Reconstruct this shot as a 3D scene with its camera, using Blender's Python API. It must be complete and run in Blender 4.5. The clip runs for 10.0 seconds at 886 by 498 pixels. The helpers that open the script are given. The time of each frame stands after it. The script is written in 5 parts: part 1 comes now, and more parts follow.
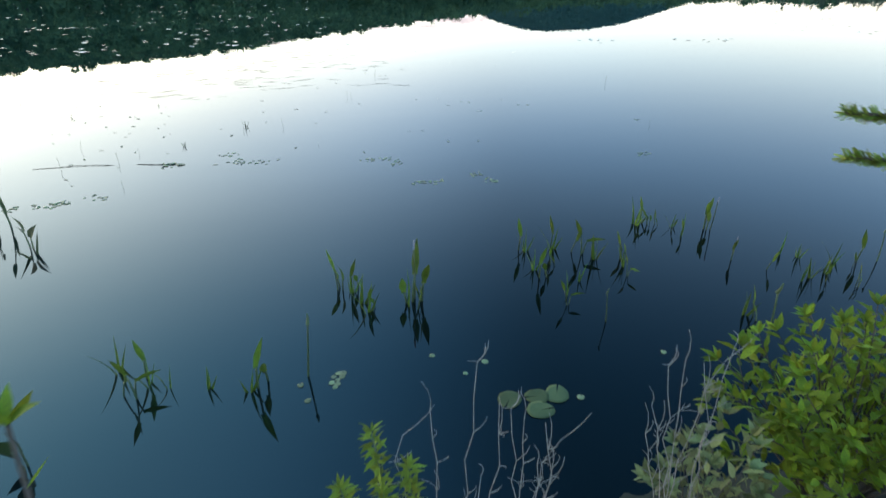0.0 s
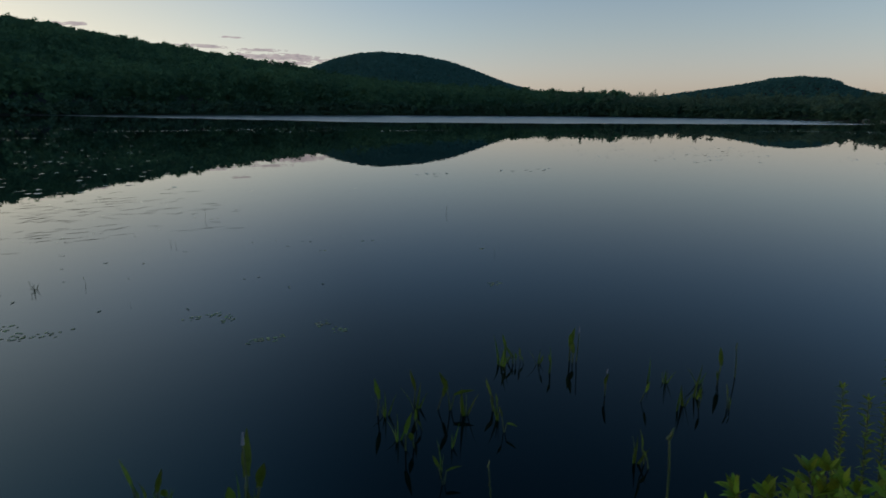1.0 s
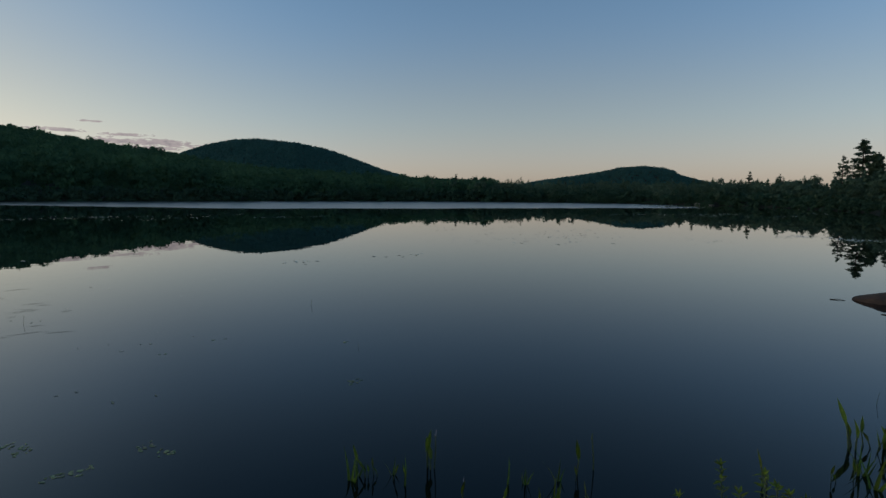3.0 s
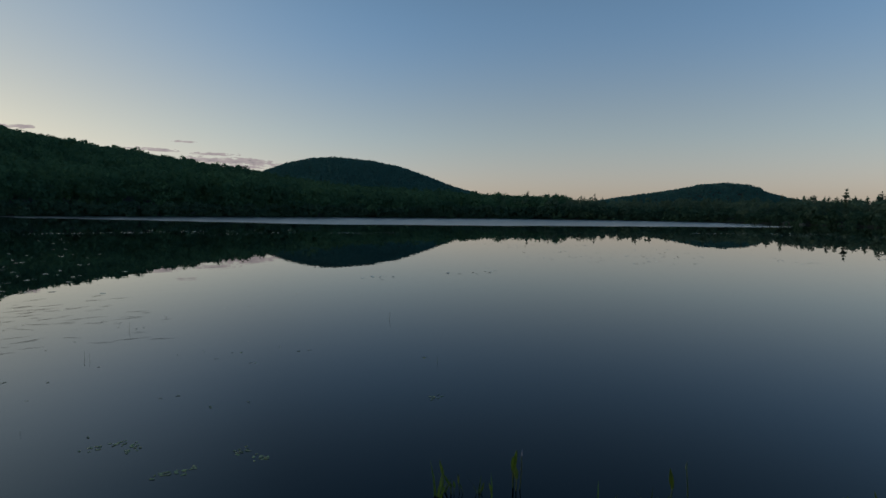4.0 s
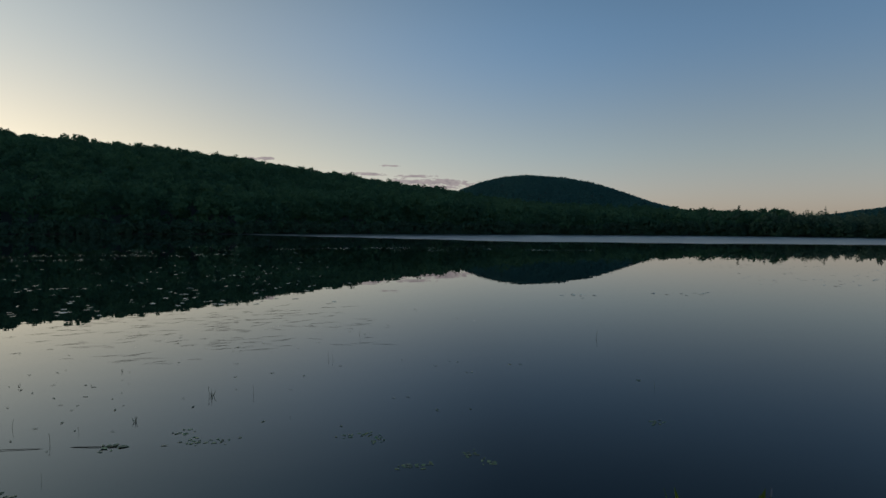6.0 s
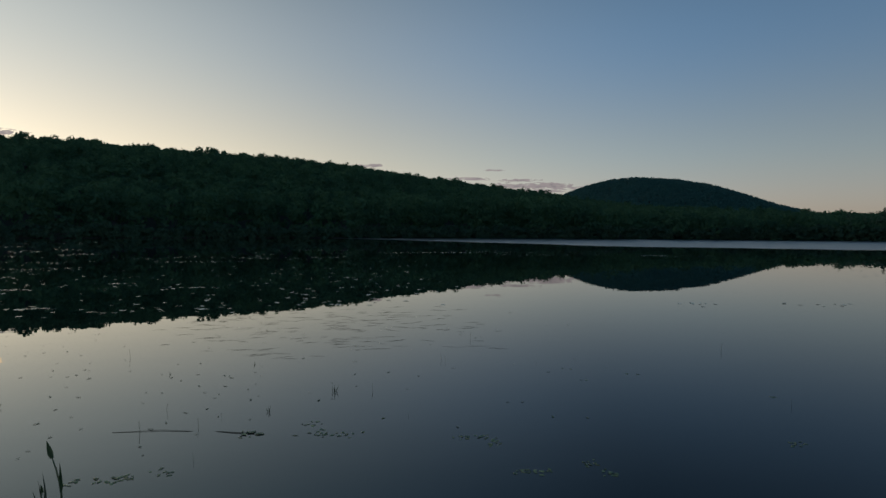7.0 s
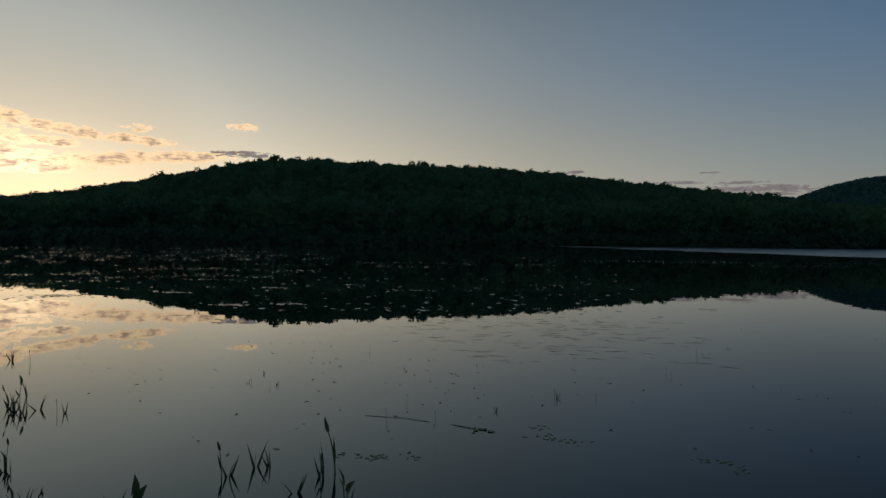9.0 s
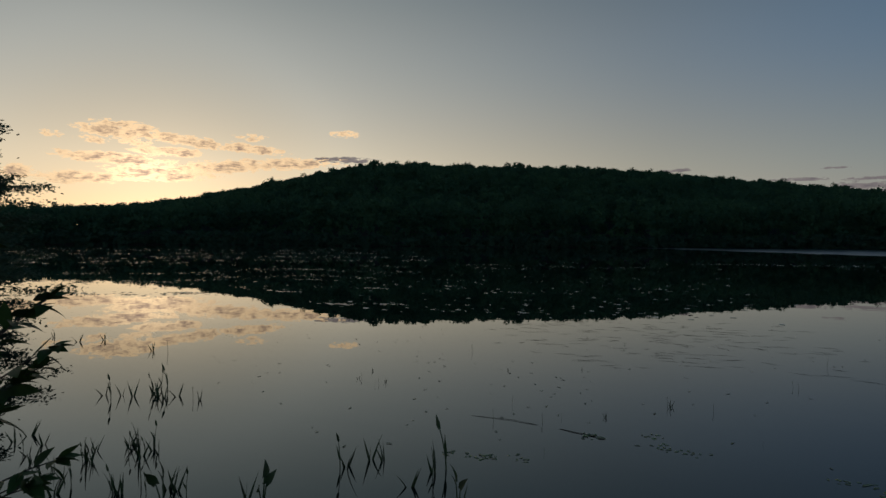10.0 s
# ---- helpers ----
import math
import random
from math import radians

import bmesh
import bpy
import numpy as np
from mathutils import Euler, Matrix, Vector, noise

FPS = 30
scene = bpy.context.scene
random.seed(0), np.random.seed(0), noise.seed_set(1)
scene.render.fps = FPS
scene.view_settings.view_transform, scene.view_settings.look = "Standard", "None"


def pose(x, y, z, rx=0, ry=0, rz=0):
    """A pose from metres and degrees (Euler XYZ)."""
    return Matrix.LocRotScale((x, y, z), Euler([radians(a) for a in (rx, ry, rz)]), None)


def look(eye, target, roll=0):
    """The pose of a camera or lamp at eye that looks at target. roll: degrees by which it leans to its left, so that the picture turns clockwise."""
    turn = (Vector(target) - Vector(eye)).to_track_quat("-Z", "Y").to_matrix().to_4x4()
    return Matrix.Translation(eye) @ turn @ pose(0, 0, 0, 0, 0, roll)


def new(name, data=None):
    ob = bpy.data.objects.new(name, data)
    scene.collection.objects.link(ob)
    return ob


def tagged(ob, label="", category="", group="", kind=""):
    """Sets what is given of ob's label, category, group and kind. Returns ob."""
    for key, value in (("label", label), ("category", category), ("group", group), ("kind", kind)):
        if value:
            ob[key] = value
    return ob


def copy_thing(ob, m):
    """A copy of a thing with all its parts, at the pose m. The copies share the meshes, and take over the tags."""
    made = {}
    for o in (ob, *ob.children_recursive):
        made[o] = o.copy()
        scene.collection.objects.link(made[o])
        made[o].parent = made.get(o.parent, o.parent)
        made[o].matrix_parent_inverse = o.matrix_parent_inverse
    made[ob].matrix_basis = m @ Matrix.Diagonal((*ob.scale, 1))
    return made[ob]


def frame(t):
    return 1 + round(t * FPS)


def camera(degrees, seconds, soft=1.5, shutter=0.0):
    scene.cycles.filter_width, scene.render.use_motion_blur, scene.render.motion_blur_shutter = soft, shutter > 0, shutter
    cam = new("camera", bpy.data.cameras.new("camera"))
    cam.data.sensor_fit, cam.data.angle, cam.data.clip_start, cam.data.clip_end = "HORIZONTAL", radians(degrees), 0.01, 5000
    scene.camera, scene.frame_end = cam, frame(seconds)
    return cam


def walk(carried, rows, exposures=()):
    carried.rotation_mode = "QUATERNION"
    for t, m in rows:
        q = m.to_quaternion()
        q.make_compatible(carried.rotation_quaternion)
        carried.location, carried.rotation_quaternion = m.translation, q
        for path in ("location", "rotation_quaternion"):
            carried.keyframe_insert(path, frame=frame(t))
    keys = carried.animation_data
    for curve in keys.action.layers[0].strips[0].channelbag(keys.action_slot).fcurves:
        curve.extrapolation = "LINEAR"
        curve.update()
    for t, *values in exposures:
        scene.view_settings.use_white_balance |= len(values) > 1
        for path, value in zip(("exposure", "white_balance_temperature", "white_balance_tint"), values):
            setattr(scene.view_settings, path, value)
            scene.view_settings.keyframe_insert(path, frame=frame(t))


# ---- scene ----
cam = camera(75.2, 10.0, shutter=0.12)
PATH = [
    (0.0, pose(-0.406, -0.601, 1.857, 63.661, -0.651, -17.659)),
    (0.2, pose(-0.335, -0.385, 1.836, 66.658, -0.280, -18.926)),
    (0.5, pose(-0.268, -0.181, 1.806, 70.575, -0.278, -22.181)),
    (1.0, pose(-0.148, -0.102, 1.833, 76.409, -0.336, -33.084)),
    (1.5, pose(0.205, -0.129, 1.905, 79.773, -0.054, -42.443)),
    (2.0, pose(0.276, -0.141, 1.907, 82.143, -0.277, -46.183)),
    (2.2, pose(0.257, -0.134, 1.904, 82.893, -0.267, -46.820)),
    (3.3, pose(0.182, -0.028, 1.879, 85.397, -0.304, -43.412)),
    (3.5, pose(0.158, -0.014, 1.883, 85.695, -0.345, -42.093)),
    (4.0, pose(0.085, 0.002, 1.891, 86.385, -0.526, -37.956)),
    (4.5, pose(0.000, 0.000, 1.900, 86.797, -0.475, -33.469)),
    (5.0, pose(-0.065, -0.006, 1.902, 87.183, -0.409, -28.613)),
    (5.5, pose(-0.150, 0.005, 1.899, 87.661, -0.352, -23.972)),
    (7.0, pose(-0.359, 0.023, 1.894, 88.358, -0.293, -8.867)),
    (7.5, pose(-0.424, 0.007, 1.890, 88.597, -0.459, -3.671)),
    (8.0, pose(-0.491, -0.002, 1.892, 88.731, -0.421, 1.259)),
    (8.5, pose(-0.566, -0.022, 1.890, 88.901, -0.433, 6.009)),
    (9.0, pose(-0.638, -0.054, 1.888, 89.005, -0.421, 10.860)),
    (9.5, pose(-0.707, -0.077, 1.886, 89.091, -0.341, 15.807)),
    (10.0, pose(-0.746, -0.120, 1.886, 89.144, -0.329, 20.325)),
]
EXPOSURES = [(t, stops, 6500, 10) for t, stops in ((0.0, 3.16), (0.3, 2.2), (0.7, 1.45), (1.2, 1.04), (4.5, 0.92), (7.5, 0.5), (10.0, -0.1))]
walk(cam, PATH, EXPOSURES)

# ---- sky and sun: just after sundown, the glow stands behind the left end of the hill ----
SUN_AZ, SUN_EL = -46.0, 2.8          # degrees clockwise from +y, and above the horizon
world = bpy.data.worlds.new("world")
scene.world = world
world.use_nodes = True
wn, wl = world.node_tree.nodes, world.node_tree.links
sky = wn.new("ShaderNodeTexSky")
sky.sky_type = "NISHITA"
sky.sun_disc = False
sky.sun_elevation = radians(SUN_EL)
sky.sun_rotation = radians(SUN_AZ)
sky.altitude = 300
sky.air_density, sky.dust_density, sky.ozone_density = 1.0, 0.3, 1.4


def sky_tint():
    """Evening air over the plain sky: its hue runs from rosy grey low down to blue overhead, and to amber and pale grey towards the sunk sun."""
    tc, sep, grey = wn.new("ShaderNodeTexCoord"), wn.new("ShaderNodeSeparateXYZ"), wn.new("ShaderNodeRGBToBW")
    wl.new(tc.outputs["Generated"], sep.inputs[0])
    wl.new(sky.outputs["Color"], grey.inputs[0])
    dot = wn.new("ShaderNodeVectorMath")
    dot.operation = "DOT_PRODUCT"
    wl.new(tc.outputs["Generated"], dot.inputs[0])
    dot.inputs[1].default_value = (math.sin(radians(SUN_AZ)), math.cos(radians(SUN_AZ)), 0.03)

    def ramp(src, lo, hi):
        r = wn.new("ShaderNodeMapRange")
        r.interpolation_type = "SMOOTHSTEP"
        r.inputs["From Min"].default_value, r.inputs["From Max"].default_value = lo, hi
        wl.new(src, r.inputs["Value"])
        return r.outputs[0]

    def mix(factor, a, b, kind="MIX"):
        m = wn.new("ShaderNodeMix")
        m.data_type, m.blend_type = "RGBA", kind
        for key, v in (("Factor", factor), ("A", a), ("B", b)):
            if isinstance(v, (tuple, float)):
                m.inputs[key].default_value = (*v, 1) if key != "Factor" else v
            else:
                wl.new(v, m.inputs[key])
        return m.outputs["Result"]

    low = mix(ramp(dot.outputs["Value"], 0.55, 1.0), ROSE, AMBER)
    high = mix(ramp(dot.outputs["Value"], 0.15, 1.05), BLUE, PALE)
    middle = mix(ramp(dot.outputs["Value"], 0.15, 1.0), TEAL, CREAM)
    hue = mix(ramp(sep.outputs["Z"], 0.09, 0.33), mix(ramp(sep.outputs["Z"], 0.0, 0.14), low, middle), high)
    dusk = mix(ramp(dot.outputs["Value"], -0.5, 0.8), (0.78, 0.80, 0.82), (1.0, 1.0, 1.0))
    dusk = mix(ramp(dot.outputs["Value"], 0.66, 0.95), dusk, (1.19, 1.18, 1.18))
    dusk = mix(ramp(dot.outputs["Value"], 0.95, 1.0), dusk, (0.94, 0.9, 0.855))
    lift = mix(ramp(sep.outputs["Z"], 0.30, 0.64), (1.0, 1.0, 1.0), (0.40, 0.70, 0.88))
    return mix(1.0, mix(0.88, sky.outputs["Color"], mix(1.0, grey.outputs[0], hue, "MULTIPLY")), mix(1.0, lift, dusk, "MULTIPLY"), "MULTIPLY")


TEAL, CREAM = (0.835, 0.985, 1.04), (1.02, 0.87, 0.64)
ROSE, AMBER, BLUE, PALE = (0.98, 0.84, 0.72), (0.76, 0.555, 0.32), (0.585, 1.065, 1.72), (0.985, 1.0, 0.90)
wl.new(sky_tint(), wn["Background"].inputs["Color"])
wn["Background"].inputs["Strength"].default_value = 0.15

sun = new("sun", bpy.data.lights.new("sun", "SUN"))
sun.data.energy, sun.data.angle, sun.data.color = 0.012, radians(0.5), (1.0, 0.72, 0.45)
sun_way = Vector((math.sin(radians(SUN_AZ)) * math.cos(radians(SUN_EL)), math.cos(radians(SUN_AZ)) * math.cos(radians(SUN_EL)), math.sin(radians(SUN_EL))))
sun.matrix_world = look(sun_way * 100, (0, 0, 0))


# ---- materials ----
def material(name, base, rough=0.6, metal=0.0, ior=1.45, spread=0.3, scale=3.0, island=0.0, rand=0.0, bump=0.0, bump_scale=30.0, second=None, through_light=0.0, coords="Object"):
    """A principled material: two colours mixed by noise at two scales, with brightness varied by island and by object, and a fine bump."""
    m = bpy.data.materials.new(name)
    m.use_nodes = True
    n, l = m.node_tree.nodes, m.node_tree.links
    b = n["Principled BSDF"]
    b.inputs["Roughness"].default_value, b.inputs["Metallic"].default_value, b.inputs["IOR"].default_value = rough, metal, ior
    tc = n.new("ShaderNodeTexCoord")
    big, fine = n.new("ShaderNodeTexNoise"), n.new("ShaderNodeTexNoise")
    big.inputs["Scale"].default_value, fine.inputs["Scale"].default_value = scale, scale * 9
    fine.inputs["Detail"].default_value = 6
    for t in (big, fine):
        l.new(tc.outputs[coords], t.inputs["Vector"])
    add = n.new("ShaderNodeMath")
    add.operation = "MULTIPLY_ADD"
    l.new(fine.outputs["Fac"], add.inputs[0])
    add.inputs[1].default_value = 0.5
    l.new(big.outputs["Fac"], add.inputs[2])
    ramp = n.new("ShaderNodeMapRange")
    l.new(add.outputs[0], ramp.inputs["Value"])
    ramp.inputs["From Min"].default_value, ramp.inputs["From Max"].default_value = 0.5, 1.0
    mix = n.new("ShaderNodeMix")
    mix.data_type = "RGBA"
    l.new(ramp.outputs[0], mix.inputs["Factor"])
    second = second or tuple(c * (1 - spread) for c in base)
    mix.inputs["A"].default_value, mix.inputs["B"].default_value = (*base, 1), (*second, 1)
    out = mix.outputs["Result"]
    if island or rand:
        hsv = n.new("ShaderNodeHueSaturation")
        src = n.new("ShaderNodeNewGeometry").outputs["Random Per Island"] if island else n.new("ShaderNodeObjectInfo").outputs["Random"]
        amount = island or rand
        for key, lo, hi in (("Value", 1 - amount, 1 + amount), ("Hue", 0.5 - 0.06 * amount, 0.5 + 0.05 * amount)):
            r = n.new("ShaderNodeMapRange")
            r.inputs["To Min"].default_value, r.inputs["To Max"].default_value = lo, hi
            l.new(src, r.inputs["Value"])
            l.new(r.outputs[0], hsv.inputs[key])
        l.new(out, hsv.inputs["Color"])
        out = hsv.outputs["Color"]
    l.new(out, b.inputs["Base Color"])
    if bump:
        bn, bt = n.new("ShaderNodeBump"), n.new("ShaderNodeTexNoise")
        bt.inputs["Scale"].default_value, bt.inputs["Detail"].default_value = bump_scale, 5
        l.new(tc.outputs[coords], bt.inputs["Vector"])
        l.new(bt.outputs["Fac"], bn.inputs["Height"])
        bn.inputs["Strength"].default_value, bn.inputs["Distance"].default_value = bump, 0.02
        l.new(bn.outputs["Normal"], b.inputs["Normal"])
    if through_light:
        tr, mx = n.new("ShaderNodeBsdfTranslucent"), n.new("ShaderNodeMixShader")
        l.new(out, tr.inputs["Color"])
        mx.inputs["Fac"].default_value = through_light
        l.new(b.outputs[0], mx.inputs[1])
        l.new(tr.outputs[0], mx.inputs[2])
        l.new(mx.outputs[0], n["Material Output"].inputs["Surface"])
    return m


def water_material():
    """Dark still lake water: a smooth dielectric over a nearly black body, with a far patch that the breeze has ruffled."""
    m = bpy.data.materials.new("lake_water")
    m.use_nodes = True
    n, l = m.node_tree.nodes, m.node_tree.links
    b = n["Principled BSDF"]
    b.inputs["Base Color"].default_value = (0.0012, 0.0050, 0.0062, 1)
    b.inputs["IOR"].default_value = 1.333
    b.inputs["Specular Tint"].default_value = (0.76, 0.97, 1.0, 1)
    tc = n.new("ShaderNodeTexCoord")
    wob = n.new("ShaderNodeTexNoise")
    wob.inputs["Scale"].default_value = 0.09
    l.new(tc.outputs["Object"], wob.inputs["Vector"])

    def edge(ax, ay, c, width):
        """0 to 1 across the line ax x + ay y = c."""
        f = n.new("ShaderNodeVectorMath")
        f.operation = "DOT_PRODUCT"
        l.new(tc.outputs["Object"], f.inputs[0])
        f.inputs[1].default_value = (ax, ay, 0)
        w = n.new("ShaderNodeMath")
        w.operation = "MULTIPLY_ADD"
        l.new(wob.outputs["Fac"], w.inputs[0])
        w.inputs[1].default_value = width * 2.0
        l.new(f.outputs["Value"], w.inputs[2])
        r = n.new("ShaderNodeMapRange")
        r.interpolation_type = "SMOOTHSTEP"
        l.new(w.outputs[0], r.inputs["Value"])
        r.inputs["From Min"].default_value, r.inputs["From Max"].default_value = c, c + width
        return r.outputs[0]

    out = None
    for a in ((0.496, 0.868, 87.5, 4.5), (0.911, 0.412, 69.5, 5.5), (-0.48, 0.877, -6.0, 12.0)):
        e = edge(*a)
        if out is None:
            out = e
        else:
            mu = n.new("ShaderNodeMath")
            mu.operation = "MULTIPLY"
            l.new(out, mu.inputs[0])
            l.new(e, mu.inputs[1])
            out = mu.outputs[0]
    rough = n.new("ShaderNodeMapRange")
    rough.inputs["To Min"].default_value, rough.inputs["To Max"].default_value = 0.004, 0.3
    l.new(out, rough.inputs["Value"])
    l.new(rough.outputs[0], b.inputs["Roughness"])
    # polarised sky reflections imitated: specular level set by bearing from behind the camera
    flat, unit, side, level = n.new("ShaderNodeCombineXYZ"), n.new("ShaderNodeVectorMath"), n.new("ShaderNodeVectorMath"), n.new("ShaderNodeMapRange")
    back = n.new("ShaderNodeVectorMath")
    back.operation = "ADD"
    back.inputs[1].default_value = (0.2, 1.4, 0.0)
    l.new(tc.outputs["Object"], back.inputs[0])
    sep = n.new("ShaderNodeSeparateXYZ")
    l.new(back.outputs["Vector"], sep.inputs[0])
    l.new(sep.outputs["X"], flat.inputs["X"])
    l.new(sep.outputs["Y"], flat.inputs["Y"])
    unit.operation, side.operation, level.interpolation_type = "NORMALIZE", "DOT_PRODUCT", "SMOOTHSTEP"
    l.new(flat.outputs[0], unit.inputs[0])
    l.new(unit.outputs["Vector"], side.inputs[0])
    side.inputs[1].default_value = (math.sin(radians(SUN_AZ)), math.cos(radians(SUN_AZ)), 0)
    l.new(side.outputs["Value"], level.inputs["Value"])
    # painted strongest towards the sunset, weaker across it
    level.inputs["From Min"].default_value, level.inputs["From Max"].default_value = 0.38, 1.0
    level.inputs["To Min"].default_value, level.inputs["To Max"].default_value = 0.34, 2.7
    # specular raised over the ruffled patch to paint its sheen brighter
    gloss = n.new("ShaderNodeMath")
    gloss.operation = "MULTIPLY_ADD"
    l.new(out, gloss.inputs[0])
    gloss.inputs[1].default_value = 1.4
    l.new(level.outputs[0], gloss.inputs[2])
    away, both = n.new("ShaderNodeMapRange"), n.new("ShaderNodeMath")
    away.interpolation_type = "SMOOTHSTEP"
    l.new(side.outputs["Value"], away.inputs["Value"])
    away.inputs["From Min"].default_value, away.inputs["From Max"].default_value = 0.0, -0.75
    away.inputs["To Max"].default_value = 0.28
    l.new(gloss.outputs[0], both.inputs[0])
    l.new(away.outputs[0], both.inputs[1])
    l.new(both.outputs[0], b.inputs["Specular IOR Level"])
    stretch = n.new("ShaderNodeMapping")
    stretch.inputs["Scale"].default_value = (0.5, 1.4, 1.0)
    l.new(tc.outputs["Object"], stretch.inputs["Vector"])
    ripple, bump = n.new("ShaderNodeTexNoise"), n.new("ShaderNodeBump")
    ripple.inputs["Scale"].default_value, ripple.inputs["Detail"].default_value = 1.2, 2
    l.new(stretch.outputs[0], ripple.inputs["Vector"])
    l.new(ripple.outputs["Fac"], bump.inputs["Height"])
    bump.inputs["Strength"].default_value, bump.inputs["Distance"].default_value = 0.25, 0.003
    l.new(bump.outputs["Normal"], b.inputs["Normal"])
    return m


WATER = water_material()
SOIL = material("soil", (0.035, 0.035, 0.02), 0.9, second=(0.018, 0.022, 0.012), scale=0.6, bump=0.5, bump_scale=12)
# haze over the hill put into a lighter, bluer leaf green
WOODS = material("broadleaf_woods", (0.102, 0.19, 0.092), 0.9, ior=1.1, second=(0.05, 0.11, 0.066), scale=0.045, island=0.06, through_light=0.4)
# shade along the hill's foot put into a slightly darker green
SHADED_SHRUBS = material("shaded_shore_shrub", (0.085, 0.15, 0.09), 0.9, ior=1.12, second=(0.055, 0.10, 0.065), scale=0.1, island=0.15, through_light=0.35)
# sunset glow and haze put into the lighter SHORE_WOODS and FIRS colours
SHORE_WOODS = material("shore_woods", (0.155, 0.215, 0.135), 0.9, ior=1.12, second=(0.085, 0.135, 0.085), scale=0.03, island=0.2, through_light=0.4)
# distance haze put into a bluer, lighter green
HAZED_WOODS = material("hazed_far_woods", (0.075, 0.175, 0.155), 0.9, ior=1.12, second=(0.062, 0.15, 0.135), scale=0.01, island=0.1, through_light=0.35)
FIRS = material("conifer_woods", (0.14, 0.20, 0.125), 0.9, ior=1.12, second=(0.095, 0.145, 0.095), scale=0.03, island=0.25, through_light=0.4)
BARK = material("bark", (0.11, 0.085, 0.065), 0.9, second=(0.05, 0.04, 0.032), scale=4, bump=0.6, bump_scale=40)


# ---- mesh helpers ----
def mesh_of(name, verts, faces, mat, smooth=False):
    me = bpy.data.meshes.new(name)
    me.from_pydata([tuple(v) for v in verts], [], faces)
    me.materials.append(mat)
    if smooth:
        me.polygons.foreach_set("use_smooth", [True] * len(me.polygons))
    me.update()
    return me


def quads_mesh(name, v, mat):
    """v: array (n, 4, 3) of loose quads."""
    n = len(v)
    me = bpy.data.meshes.new(name)
    me.vertices.add(4 * n)
    me.vertices.foreach_set("co", np.ascontiguousarray(v, dtype=np.float32).ravel())
    me.loops.add(4 * n)
    me.loops.foreach_set("vertex_index", np.arange(4 * n, dtype=np.int32))
    me.polygons.add(n)
    me.polygons.foreach_set("loop_start", np.arange(0, 4 * n, 4, dtype=np.int32))
    me.materials.append(mat)
    me.update(calc_edges=True)
    return me


def leaf_quads(rng, at, normal, size, jitter=0.7, long=1.0):
    """A pointed quad at each place, facing about along normal."""
    n = len(at)
    nn = normal + rng.normal(0, jitter, (n, 3))
    nn /= np.linalg.norm(nn, axis=1)[:, None] + 1e-9
    a = np.cross(nn, rng.normal(0, 1, (n, 3)))
    a /= np.linalg.norm(a, axis=1)[:, None] + 1e-9
    b = np.cross(nn, a)
    s = (size * rng.uniform(0.6, 1.3, n))[:, None]
    a, b = a * s * long, b * s * 0.6
    return np.stack([at - a, at + b * 0.9 - a * 0.1, at + a, at - b * 0.9 - a * 0.1], axis=1)


def crowns(rng, base, height, radius, leaves, size, low=0.12):
    """Broadleaf crowns: several clumps of leaf sprays about each stem; base (n,3), height and radius (n,)."""
    out = []
    n, k = len(base), 8
    for c in range(k):
        ang, rad = rng.uniform(0, 6.283, n), rng.uniform(0.1, 0.75, n) * (c > 0)
        up = rng.uniform(low, 0.82, n) if c else np.full(n, 0.84)
        mid = base + np.stack([np.cos(ang) * rad * radius, np.sin(ang) * rad * radius, up * height], 1)
        cr = radius * rng.uniform(0.38, 0.62, n)
        m = max(3, leaves // k)
        d = rng.normal(0, 1, (n, m, 3))
        d[..., 2] = np.abs(d[..., 2]) * 0.9 - 0.25
        d /= np.linalg.norm(d, axis=2)[..., None]
        at = mid[:, None] + d * (cr[:, None] * rng.uniform(0.55, 1.08, (n, m)))[..., None] * np.array([1, 1, 0.85])
        out.append(leaf_quads(rng, at.reshape(-1, 3), d.reshape(-1, 3), np.repeat(size, m), 0.16))
    return np.concatenate(out)


def spires(rng, base, height, radius, whorls, sprays, size):
    """Conifers: whorls of drooping sprays that narrow to the top."""
    out = []
    n = len(base)
    for w in range(whorls):
        f = 0.12 + 0.88 * (w / whorls) ** 0.9
        reach = radius * (1 - f) ** 0.8 * rng.uniform(0.7, 1.25, n) + 0.08 * radius
        for s in range(sprays):
            ang = rng.uniform(0, 6.283, n)
            for q in (0.35, 0.8):
                at = base + np.stack([np.cos(ang) * reach * q, np.sin(ang) * reach * q, height * f - reach * q * 0.3], 1)
                nn = np.stack([np.cos(ang) * 0.4, np.sin(ang) * 0.4, np.ones(n)], 1)
                out.append(leaf_quads(rng, at, nn, size * (1.1 - 0.4 * f), 0.5))
    tip = base + np.stack([np.zeros(n), np.zeros(n), height], 1)
    out.append(leaf_quads(rng, tip, np.tile([1.0, 0, 0.1], (n, 1)), size * 0.5, 0.2))
    return np.concatenate(out)


# ---- the lie of the land: lake, near bank, far shore, hill, mountain and table hill ----
SHORE = [(-180, 56), (-80, 128), (-62, 213), (-54, 207), (-46, 202), (-38, 198), (-28, 171), (-5, 178), (13, 186), (34, 197), (46, 202), (56, 184), (66, 161), (72, 139), (77, 115), (80, 97), (84, 79), (90, 67), (100, 56), (180, 56)]
